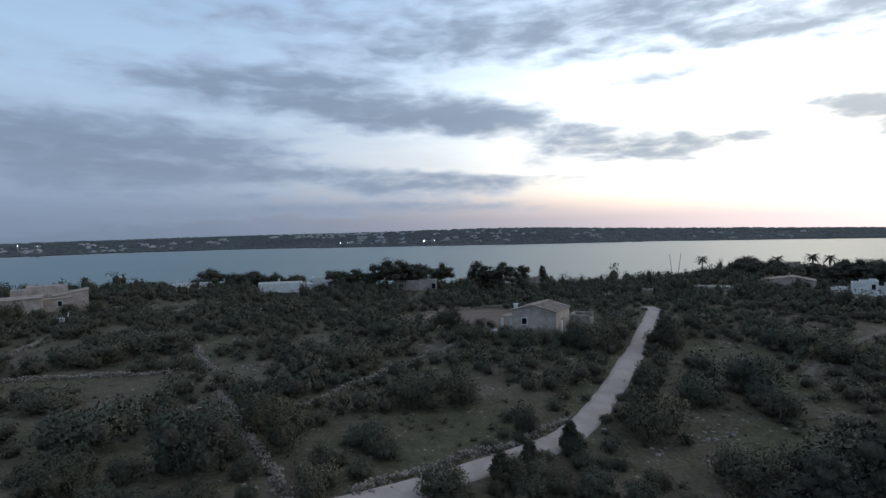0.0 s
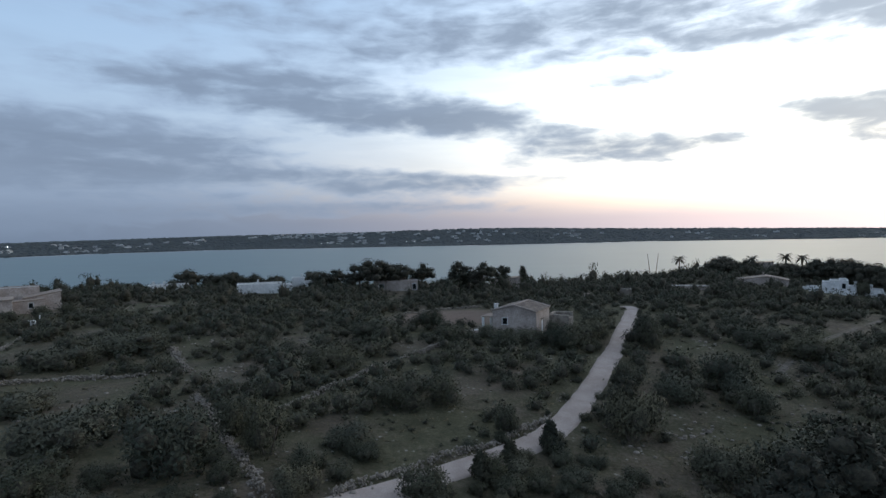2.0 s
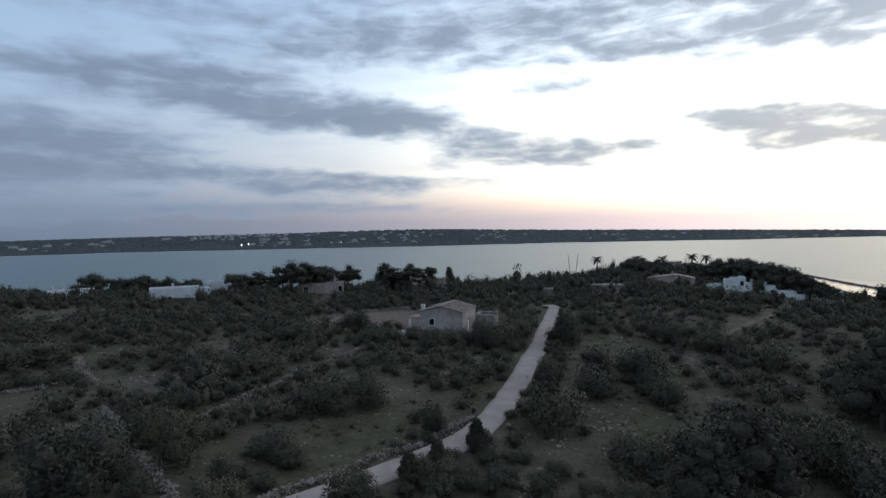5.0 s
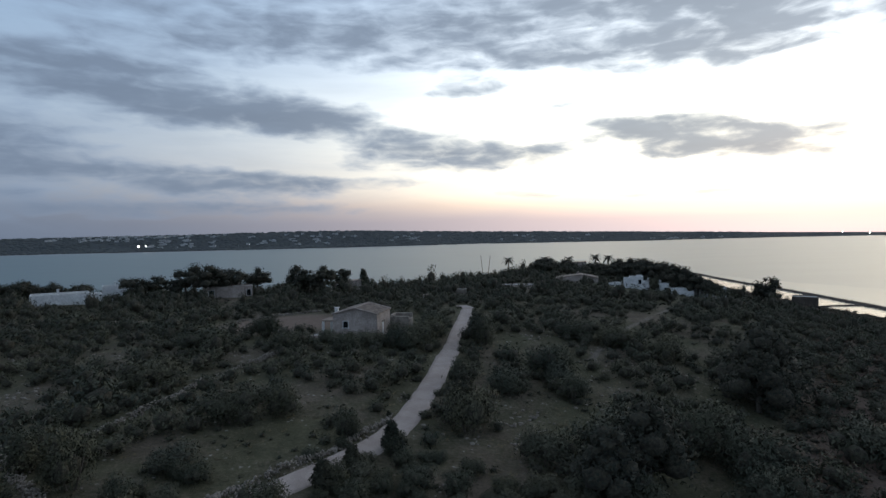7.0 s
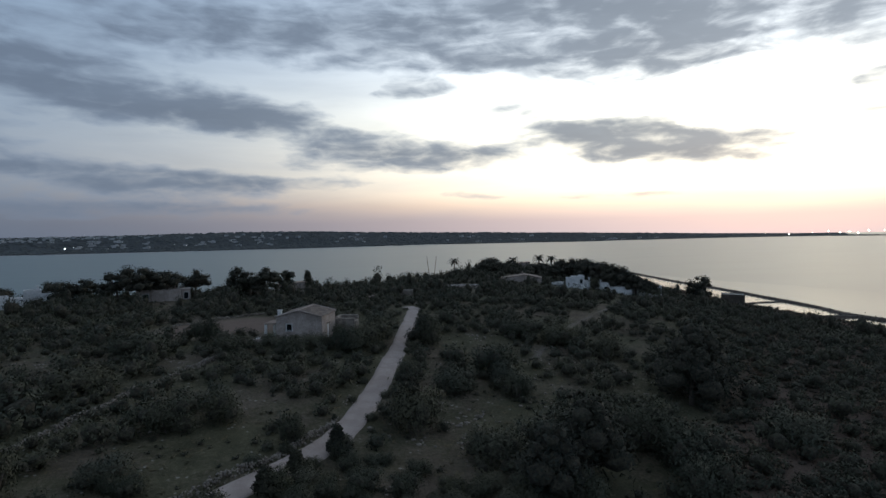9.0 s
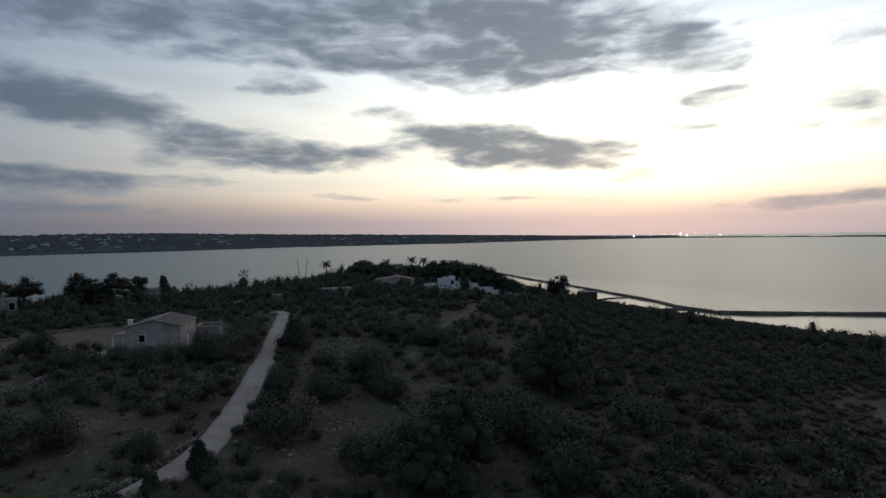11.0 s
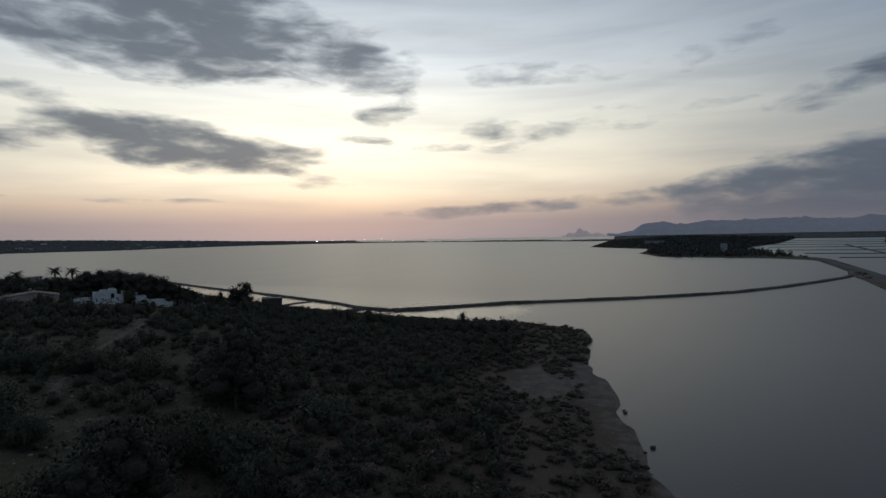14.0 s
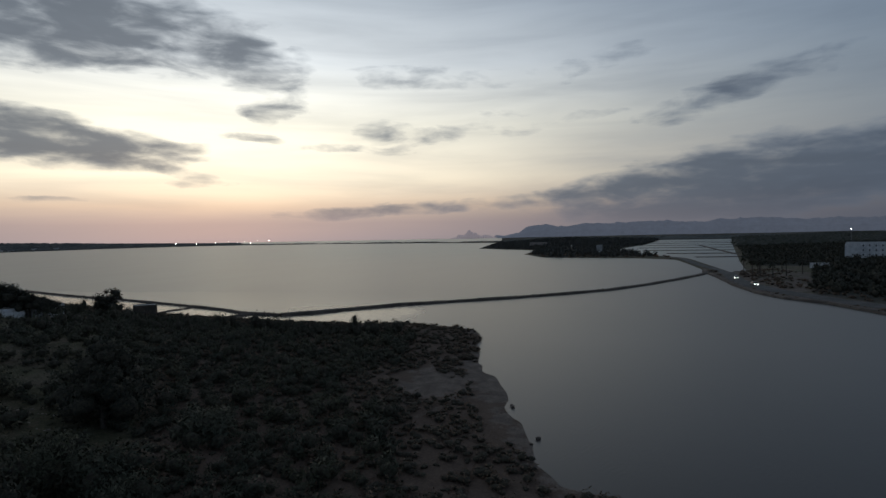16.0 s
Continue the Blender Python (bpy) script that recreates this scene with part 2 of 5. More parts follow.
def ground_mat():
    m, t, b = material("heath")
    p = where(t)
    sand = node(t, "ShaderNodeAttribute")
    sand.attribute_name = "sand"
    damp = node(t, "ShaderNodeAttribute")
    damp.attribute_name = "damp"
    yard = node(t, "ShaderNodeAttribute")
    yard.attribute_name = "yard"
    big = fbm(t, p, 0.09, 4.0, 0.6)
    mid = fbm(t, p, 0.45, 5.0, 0.6)
    fine = fbm(t, p, 3.2, 5.0, 0.7)
    grass = mix(t, span(t, mid, 0.35, 0.65), (0.066, 0.064, 0.039), (0.096, 0.091, 0.056))
    soil = mix(t, span(t, mid, 0.3, 0.7), (0.094, 0.076, 0.056), (0.136, 0.11, 0.086))
    c = mix(t, span(t, mth(t, "ADD", mth(t, "MULTIPLY", big, 0.6), mth(t, "MULTIPLY", fine, 0.4)), 0.45, 0.6), grass, soil)
    v = node(t, "ShaderNodeTexVoronoi")
    t.links.new(p, v.inputs["Vector"])
    v.inputs["Scale"].default_value = 1.6
    stones = mth(t, "MULTIPLY", span(t, v.outputs["Distance"], 0.24, 0.16), span(t, mid, 0.52, 0.62))
    c = mix(t, stones, c, (0.30, 0.28, 0.25))
    wet = mth(t, "ADD", damp.outputs["Fac"], mth(t, "MULTIPLY", mth(t, "SUBTRACT", mid, 0.5), 0.8))
    c = mix(t, span(t, wet, 0.3, 0.7), c, mix(t, mid, (0.088, 0.064, 0.051), (0.138, 0.103, 0.083)))
    sandy = mix(t, span(t, mid, 0.3, 0.7), (0.11, 0.091, 0.079), (0.185, 0.153, 0.133))
    edge = mth(t, "ADD", sand.outputs["Fac"], mth(t, "MULTIPLY", mth(t, "SUBTRACT", fbm(t, p, 0.3, 5.0, 0.65), 0.5), 2.0))
    c = mix(t, span(t, edge, 0.4, 0.62), c, sandy)
    c = mix(t, yard.outputs["Fac"], c, mix(t, mid, (0.13, 0.095, 0.075), (0.20, 0.15, 0.125)))
    litter = node(t, "ShaderNodeAttribute")
    litter.attribute_name = "litter"
    c = mix(t, litter.outputs["Fac"], c, mix(t, mid, (0.032, 0.033, 0.027), (0.05, 0.049, 0.04)))
    # ground of the far slope tinted bluish grey: distance haze put into its colour
    slope = node(t, "ShaderNodeAttribute")
    slope.attribute_name = "slope"
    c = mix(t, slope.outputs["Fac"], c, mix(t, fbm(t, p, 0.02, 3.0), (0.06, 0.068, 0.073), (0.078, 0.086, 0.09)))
    c = mix(t, 1.0, c, ramp(t, fine, [(0.25, (0.65, 0.65, 0.65)), (0.75, (1.3, 1.3, 1.3))]), "MULTIPLY")
    t.links.new(c, b.inputs["Base Color"])
    b.inputs["Roughness"].default_value = 0.95
    b.inputs["Specular IOR Level"].default_value = 0.15
    bump(t, b, fine, 0.8, 0.12)
    return m


def water_mat():
    m, t, b = material("lake_water")
    p = where(t)
    calm = node(t, "ShaderNodeAttribute")
    calm.attribute_name = "calm"
    shoal = node(t, "ShaderNodeAttribute")
    shoal.attribute_name = "shoal"
    wide = fbm(t, vec(t, "MULTIPLY", p, (0.012, 0.03, 0.0)), 1.0, 4.0, 0.55)
    deep = mix(t, span(t, wide, 0.3, 0.7), (0.035, 0.09, 0.092), (0.046, 0.108, 0.109))
    bed = mix(t, span(t, wide, 0.3, 0.7), (0.05, 0.045, 0.041), (0.056, 0.05, 0.046))
    t.links.new(mix(t, shoal.outputs["Fac"], deep, bed), b.inputs["Base Color"])
    # cat's-paws: patches of short ripples on a smoother sheet
    gust = fbm(t, vec(t, "MULTIPLY", p, (0.05, 0.09, 0.0)), 1.0, 4.0, 0.6)
    swell = fbm(t, vec(t, "MULTIPLY", p, (0.5, 1.2, 1.0)), 0.9, 2.0, 0.5)
    wave = node(t, "ShaderNodeTexWave")
    t.links.new(vec(t, "ADD", vec(t, "MULTIPLY", p, (0.62, 1.0, 0.0)), vec(t, "MULTIPLY", swell, (0.5, 0.5, 0.0))), wave.inputs["Vector"])
    wave.bands_direction = "DIAGONAL"
    wave.inputs["Scale"].default_value = 0.85
    wave.inputs["Distortion"].default_value = 5.0
    wave.inputs["Detail"].default_value = 2.0
    wave.inputs["Detail Scale"].default_value = 0.6
    patch = mth(t, "MULTIPLY", span(t, gust, 0.5, 0.62), span(t, fbm(t, p, 0.33, 3.0, 0.6), 0.45, 0.6))
    near_bay = span(t, vec(t, "LENGTH", vec(t, "SUBTRACT", p, (72.0, -18.0, 0.0))), 62.0, 28.0)
    height = mth(t, "MULTIPLY", mth(t, "MULTIPLY_ADD", mth(t, "MULTIPLY", wave.outputs["Fac"], patch), 0.2, mth(t, "MULTIPLY", swell, 0.05)), near_bay)
    bump(t, b, height, 0.25, 0.1)
    rough = mth(t, "ADD", 0.32, mth(t, "ADD", mth(t, "MULTIPLY", shoal.outputs["Fac"], -0.02), mth(t, "MULTIPLY", calm.outputs["Fac"], -0.1)))
    t.links.new(rough, b.inputs["Roughness"])
    b.inputs["IOR"].default_value = 1.33
    return m


def glow_mat(name, color, strength):
    m, t, b = material(name)
    b.inputs["Base Color"].default_value = (0.1, 0.1, 0.1, 1.0)
    b.inputs["Emission Color"].default_value = (*color, 1.0)
    b.inputs["Emission Strength"].default_value = strength
    return m


def glass_mat():
    m, t, b = material("dark_glass")
    b.inputs["Base Color"].default_value = (0.012, 0.014, 0.016, 1.0)
    b.inputs["Roughness"].default_value = 0.08
    return m


HEATH, WATER, GLASS = ground_mat(), water_mat(), glass_mat()
GRAVEL = rough_mat("pale_gravel", (0.335, 0.275, 0.247), (0.405, 0.338, 0.306), 1.6, 0.07, 0.95, 0.03)
TRODDEN = rough_mat("trodden_soil", (0.095, 0.08, 0.063), (0.16, 0.135, 0.112), 1.2, 0.2, 0.95, 0.03)
RUBBLE = rough_mat("limestone_rubble", (0.17, 0.145, 0.122), (0.31, 0.268, 0.228), 0.7, 0.12, 0.95, 0.03)
DYKE = rough_mat("wet_dyke_stone", (0.066, 0.053, 0.043), (0.122, 0.099, 0.081), 3.0, 0.4, 0.9, 0.05)
LIME = rough_mat("whitewash", (0.56, 0.555, 0.55), (0.7, 0.69, 0.68), 2.5, 0.3, 0.85, 0.01)
OCHRE = rough_mat("ochre_plaster", (0.31, 0.255, 0.225), (0.45, 0.375, 0.335), 1.6, 0.2, 0.92, 0.02)
ROOF = rough_mat("weathered_roof_tile", (0.22, 0.17, 0.14), (0.34, 0.27, 0.22), 0.9, 0.15, 0.9, 0.03)
FLAT = rough_mat("flat_roof_screed", (0.30, 0.29, 0.28), (0.46, 0.45, 0.43), 2.0, 0.3, 0.9, 0.02)
WOOD = rough_mat("weathered_wood", (0.10, 0.075, 0.055), (0.17, 0.13, 0.10), 0.6, 0.08, 0.8, 0.01)
BARK = rough_mat("grey_bark", (0.07, 0.055, 0.045), (0.13, 0.11, 0.09), 0.4, 0.06, 0.95, 0.02)
LEAF = leaf_mat("juniper_foliage", (0.058, 0.062, 0.047), (0.09, 0.094, 0.07))
GREY_LEAF = leaf_mat("grey_green_foliage", (0.078, 0.08, 0.062), (0.115, 0.115, 0.088))
PINE = leaf_mat("pine_foliage", (0.032, 0.034, 0.028), (0.054, 0.057, 0.045))
MARSH = leaf_mat("marsh_scrub", (0.13, 0.088, 0.066), (0.195, 0.137, 0.105))
# lumps filling the crowns; shade between the leaves is put into their dark colour
CORE = rough_mat("shaded_inner_foliage", (0.03, 0.026, 0.018), (0.075, 0.066, 0.044), 0.35, 0.14, 0.95, 0.3)
DRY = leaf_mat("dry_grass", (0.09, 0.075, 0.045), (0.15, 0.125, 0.08))
# far foliage is paler and bluer than near: haze mixed into the leaf colour
FAR_LEAF = leaf_mat("hazed_woods", (0.064, 0.073, 0.079), (0.078, 0.088, 0.094))
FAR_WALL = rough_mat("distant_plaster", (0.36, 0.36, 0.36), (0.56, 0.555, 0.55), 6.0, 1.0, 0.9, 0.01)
# pines on the point, lightened in colour for the haze before them
FAR_PINE = leaf_mat("hazed_pines", (0.062, 0.064, 0.062), (0.09, 0.091, 0.086))
ASPHALT = rough_mat("asphalt", (0.05, 0.05, 0.05), (0.09, 0.088, 0.085), 4.0, 0.2, 0.9, 0.01)
METAL = rough_mat("galvanised_metal", (0.35, 0.35, 0.36), (0.45, 0.45, 0.46), 0.5, 0.05, 0.45, 0.002, 0.8)
CAR_PAINT = rough_mat("grey_car_paint", (0.16, 0.16, 0.17), (0.20, 0.20, 0.21), 1.0, 0.2, 0.35, 0.0005)
CAR_WHITE = rough_mat("white_car_paint", (0.6, 0.6, 0.6), (0.7, 0.7, 0.7), 1.0, 0.2, 0.35, 0.0005)
RUBBER = rough_mat("rubber", (0.02, 0.02, 0.02), (0.03, 0.03, 0.03), 0.3, 0.05, 0.9, 0.001)
LAMP = glow_mat("lamp_light", (1.0, 0.95, 0.85), 30.0)
HEADLIGHT = glow_mat("headlight_light", (1.0, 0.97, 0.92), 9.0)
# distance haze painted on the ridge: bluish base colour plus a faint even glow
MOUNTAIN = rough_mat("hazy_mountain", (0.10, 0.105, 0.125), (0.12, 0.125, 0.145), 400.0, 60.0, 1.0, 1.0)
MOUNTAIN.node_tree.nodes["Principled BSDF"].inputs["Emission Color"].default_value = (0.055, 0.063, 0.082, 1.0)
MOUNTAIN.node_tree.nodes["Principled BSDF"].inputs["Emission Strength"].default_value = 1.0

# the islet's haze likewise, with a stronger, pinker glow
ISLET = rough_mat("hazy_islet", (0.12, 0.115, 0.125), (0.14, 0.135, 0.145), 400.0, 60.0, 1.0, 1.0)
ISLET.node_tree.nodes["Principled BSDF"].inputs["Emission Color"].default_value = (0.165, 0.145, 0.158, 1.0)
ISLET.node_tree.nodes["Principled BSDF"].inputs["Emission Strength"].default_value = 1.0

# ------------------------------------------------------------------ building helpers
rng = np.random.default_rng(11)
rnd = random.Random(5)


def z_at(x, y):
    return float(ground(np.array([x]), np.array([y]))[0])


def thing(name, x, y, z=None, turn=0.0, label="", category="", group="", kind="", size=1.0):
    ob = new(name)
    ob.empty_display_size = 0.2
    ob.matrix_basis = pose(x, y, z_at(x, y) if z is None else z, 0, 0, turn) @ Matrix.Scale(size, 4)
    return tagged(ob, label, category, group, kind)


def part(name, bm, mat, parent=None, label="", kind="", soft=False):
    me = bpy.data.meshes.new(name)
    if isinstance(bm, bmesh.types.BMesh):
        bmesh.ops.recalc_face_normals(bm, faces=bm.faces)
        bm.to_mesh(me)
        bm.free()
    else:
        v, f = bm
        me.from_pydata(v, [], f)
    me.materials.append(mat)
    if soft:
        me.polygons.foreach_set("use_smooth", [True] * len(me.polygons))
    ob = new(name, me)
    ob.parent = parent
    return tagged(ob, label, "", "", kind)


def box(bm, x, y, z, sx, sy, sz, turn=0.0, taper=1.0, bevel=0.0):
    """A block standing on z, centred on x, y."""
    r = bmesh.ops.create_cube(bm, size=1.0)
    for v in r["verts"]:
        k = taper if v.co.z > 0 else 1.0
        v.co = Vector((v.co.x * sx * k, v.co.y * sy * k, (v.co.z + 0.5) * sz))
    if bevel:
        edges = list({e for v in r["verts"] for e in v.link_edges})
        out = bmesh.ops.bevel(bm, geom=edges, offset=bevel, segments=1, affect="EDGES")
        verts = list({v for f in out["faces"] for v in f.verts} | {v for v in r["verts"] if v.is_valid})
    else:
        verts = r["verts"]
    bmesh.ops.rotate(bm, verts=verts, cent=(0, 0, 0), matrix=Matrix.Rotation(radians(turn), 3, "Z"))
    bmesh.ops.translate(bm, verts=verts, vec=(x, y, z))
    return bm


def block(x, y, z, sx, sy, sz, turn=0.0, taper=1.0, bevel=0.0):
    return box(bmesh.new(), x, y, z, sx, sy, sz, turn, taper, bevel)


def rod(bm, a, b, r0, r1, sides=6):
    a, b = Vector(a), Vector(b)
    d = b - a
    r = bmesh.ops.create_cone(bm, cap_ends=True, segments=sides, radius1=r0, radius2=r1, depth=d.length)
    q = d.to_track_quat("Z", "Y").to_matrix().to_4x4()
    bmesh.ops.transform(bm, verts=r["verts"], matrix=Matrix.Translation((a + b) / 2) @ q)
    return bm


def prism(points, z0, z1):
    """A plan outline drawn up from z0 to z1."""
    bm = bmesh.new()
    lo = [bm.verts.new((x, y, z0)) for x, y in points]
    hi = [bm.verts.new((x, y, z1)) for x, y in points]
    bm.faces.new(lo)
    bm.faces.new(hi)
    n = len(points)
    for i in range(n):
        bm.faces.new((lo[i], lo[(i + 1) % n], hi[(i + 1) % n], hi[i]))
    return bm


def lump(seed, cuts=1):
    """A rough ball as arrays."""
    bm = bmesh.new()
    bmesh.ops.create_icosphere(bm, subdivisions=cuts, radius=1.0)
    r = random.Random(seed)
    o = Vector((r.random() * 9, r.random() * 9, r.random() * 9))
    for v in bm.verts:
        v.co *= 1.0 + 0.35 * noise.noise(v.co * 1.4 + o)
    v = np.array([q.co[:] for q in bm.verts])
    f = np.array([[q.index for q in p.verts] for p in bm.faces])
    bm.free()
    return v, f


LUMPS = [lump(s, 2) for s in range(6)]
PEBBLES = [lump(s + 20, 1) for s in range(6)]


def gather(pieces):
    """Many (verts, faces) as one pair."""
    vs, fs, n = [], [], 0
    for v, f in pieces:
        vs.append(v)
        fs.append(f + n)
        n += len(v)
    return np.concatenate(vs), np.concatenate(fs)


def from_arrays(name, v, f, mat, parent=None, label="", kind="", normals=None):
    """Faces all with the same number of corners."""
    me = bpy.data.meshes.new(name)
    k = f.shape[1]
    me.vertices.add(len(v))
    me.vertices.foreach_set("co", np.ascontiguousarray(v, dtype=np.float32).ravel())
    me.loops.add(f.size)
    me.loops.foreach_set("vertex_index", np.ascontiguousarray(f, dtype=np.int32).ravel())
    me.polygons.add(len(f))
    me.polygons.foreach_set("loop_start", np.arange(0, f.size, k, dtype=np.int32))
    me.polygons.foreach_set("loop_total", np.full(len(f), k, dtype=np.int32))
    me.update(calc_edges=True)
    if normals is not None:
        me.polygons.foreach_set("use_smooth", np.ones(len(f), bool))
        me.normals_split_custom_set_from_vertices(np.ascontiguousarray(normals, dtype=np.float32))
    me.materials.append(mat)
    ob = new(name, me)
    ob.parent = parent
    return tagged(ob, label, "", "", kind)


def leaves(r, lobes, count, size, flat=0.0):
    """Small leaf sprays scattered over the outside of lobes (x, y, z, rx, rz); quads."""
    lobes = np.array(lobes, float)
    area = lobes[:, 3] ** 2
    which = r.choice(len(lobes), count, p=area / area.sum())
    u = r.normal(size=(count, 3))
    u[:, 2] = np.where(u[:, 2] < -0.9, -u[:, 2], u[:, 2])
    u /= np.linalg.norm(u, axis=1)[:, None]
    L = lobes[which]
    reach = r.uniform(0.82 - flat * 0.4, 1.14 + flat, count)
    c = L[:, :3] + u * np.stack([L[:, 3], L[:, 3], L[:, 4]], 1) * reach[:, None]
    a = np.cross(u, r.normal(size=(count, 3)))
    a /= np.linalg.norm(a, axis=1)[:, None] + 1e-9
    b = np.cross(u, a) + u * r.uniform(-0.2, 1.0, count)[:, None]
    b[:, 2] += 0.15
    b /= np.linalg.norm(b, axis=1)[:, None] + 1e-9
    s = size * r.uniform(0.55, 1.35, count)[:, None]
    a, b = a * s * 0.36, b * s * 1.1
    v = np.stack([c - a, c + a, c + b + a * 0.35, c + b * 1.15 - a * 0.3], 1).reshape(-1, 3)
    f = np.arange(count * 4).reshape(-1, 4)
    away = (np.cross(a, b) * u).sum(1) < 0
    f[away] = f[away][:, ::-1]
    out = u + r.normal(0, 0.28, (count, 3))
    out /= np.linalg.norm(out, axis=1)[:, None]
    return v, f, np.repeat(out, 4, 0)


def bush_lobes(r, n, tall):
    out = [(0, 0, 0.42 * tall, 0.62, 0.5 * tall)]
    for i in range(n):
        a = r.uniform(0, 2 * np.pi)
        d = r.uniform(0.3, 0.62)
        s = r.uniform(0.3, 0.48)
        out.append((d * np.cos(a), d * np.sin(a), r.uniform(0.22, 0.72) * tall, s, s * r.uniform(0.8, 1.15) * min(tall, 1.2)))
    return out


def core_of(r, lobes, shrink=0.86, balls=None):
    pieces = []
    for x, y, z, rx, rz in lobes:
        v, f = (balls or LUMPS)[r.integers(6)]
        pieces.append((v * np.array([rx, rx, rz]) * shrink + np.array([x, y, z]), f))
    return gather(pieces)

# ------------------------------------------------------------------ ground, water
def build_ground():
    a = np.concatenate([np.arange(-48, 124, 0.42), np.arange(124, 312, 3.0)])
    rad = np.concatenate([[0.02, 4, 8, 12, 16, 20], np.geomspace(23, 420, 150), np.geomspace(428, 4900, 80)])
    A, R = np.meshgrid(np.radians(a), rad, indexing="ij")
    x, y = R * np.sin(A), R * np.cos(A)
    z = ground(x.ravel(), y.ravel()).reshape(x.shape)
    land = np.clip(inland(SHORE, x.ravel(), y.ravel()).reshape(x.shape), 0, 50)
    v = np.stack([x, y, z], 2).reshape(-1, 3)
    n, m = x.shape
    i, j = np.meshgrid(np.arange(n), np.arange(m - 1), indexing="ij")
    i2 = (i + 1) % n
    f = np.stack([i * m + j, i * m + j + 1, i2 * m + j + 1, i2 * m + j], 2).reshape(-1, 4)
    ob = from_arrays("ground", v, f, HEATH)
    ob.data.polygons.foreach_set("use_smooth", np.ones(len(f), bool))
    xs, ys = v[:, 0], v[:, 1]
    far_r = np.hypot(xs, ys)
    bare = 0.6 * smooth(4.5, 1.0, land.ravel()) + 0.95 * np.exp(-(((xs - 82) / 14) ** 2 + ((ys - 15.5) / 6.5) ** 2)) + 0.35 * np.exp(-(((xs - 105) / 12) ** 2 + ((ys - 24) / 6) ** 2))
    bare = np.where(far_r > 330, 0.0, bare)
    at = ob.data.attributes.new("sand", "FLOAT", "POINT")
    at.data.foreach_set("value", np.clip(bare, 0, 1).astype(np.float32))
    bare = np.maximum(bare, 0.4 * np.exp(-(((xs - 292) / 55) ** 2 + ((ys + 108) / 19) ** 2)))
    at.data.foreach_set("value", np.clip(bare, 0, 1).astype(np.float32))
    yd = np.clip(1.6 - np.hypot((xs - 3.5) / 10.5, (ys - 95) / 11) ** 2 * 1.3, 0, 1)
    az = np.degrees(np.arctan2(xs, ys))
    east = smooth(40, 56, az) * smooth(165, 120, az) * (far_r < 330) * (ys > -60)
    at = ob.data.attributes.new("damp", "FLOAT", "POINT")
    at.data.foreach_set("value", (east * np.clip(1.15 - land.ravel() / 90, 0, 1)).astype(np.float32))
    wood = np.maximum(smooth(1, 6, inland(POINT, xs, ys)) * (xs > 540), smooth(5, 16, inland(RIGHT, xs, ys)) * ((far_r > 385) | (np.degrees(np.arctan2(xs, ys)) > 113.5)))
    wood = np.maximum(wood, (far_r > 900) * 0.9)
    # mask of the painted haze tint on the land across the lake
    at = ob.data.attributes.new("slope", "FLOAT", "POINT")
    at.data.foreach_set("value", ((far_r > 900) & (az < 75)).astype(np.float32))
    at = ob.data.attributes.new("litter", "FLOAT", "POINT")
    at.data.foreach_set("value", wood.astype(np.float32))
    at = ob.data.attributes.new("yard", "FLOAT", "POINT")
    at.data.foreach_set("value", yd.astype(np.float32))
    tagged(ob, "uneven stony heath with dry grass, bare soil and sand by the shore", "ground", "", "structure")


build_ground()
def build_water():
    """One level sheet; sheltered stretches lie calm, the near bay is shallow."""
    a = np.concatenate([np.arange(-60, 130, 1.0), np.arange(130, 300, 5.0)])
    rad = np.concatenate([[0.02, 15, 30], np.geomspace(38, 420, 110), np.geomspace(440, 4940, 40)])
    A, R = np.meshgrid(np.radians(a), rad, indexing="ij")
    x, y = (R * np.sin(A)).ravel() + 0.5, (R * np.cos(A)).ravel() + 0.5
    n, m = A.shape
    i, j = np.meshgrid(np.arange(n), np.arange(m - 1), indexing="ij")
    i2 = (i + 1) % n
    f = np.stack([i * m + j, i * m + j + 1, i2 * m + j + 1, i2 * m + j], 2).reshape(-1, 4)
    ob = from_arrays("water", np.stack([x, y, np.zeros_like(x)], 1), f[:, ::-1], WATER)
    off = -inland(SHORE, x, y)
    lee = smooth(75, 20, off) * (x > 130) * (x < 215) * smooth(20, 45, y)
    behind = smooth(-3, 3, inland(POND, x, y))
    at = ob.data.attributes.new("calm", "FLOAT", "POINT")
    at.data.foreach_set("value", np.maximum(behind, 0.35 * lee).astype(np.float32))
    at = ob.data.attributes.new("shoal", "FLOAT", "POINT")
    az = np.degrees(np.arctan2(x, y))
    shallow = np.maximum(smooth(50, 76, az) * smooth(900, 200, np.hypot(x, y)), behind)
    at.data.foreach_set("value", shallow.astype(np.float32))
    tagged(ob, "calm grey lake water with faint ripples", "water", "", "structure")


POND = [(225, 262), (220, 242), (197, 191), (183, 153), (170, 123), (160, 101), (152, 88), (149, 75), (154, 67), (161, 60.5), (174, 46), (160, 36), (130, 40), (130, 240)]
build_water()


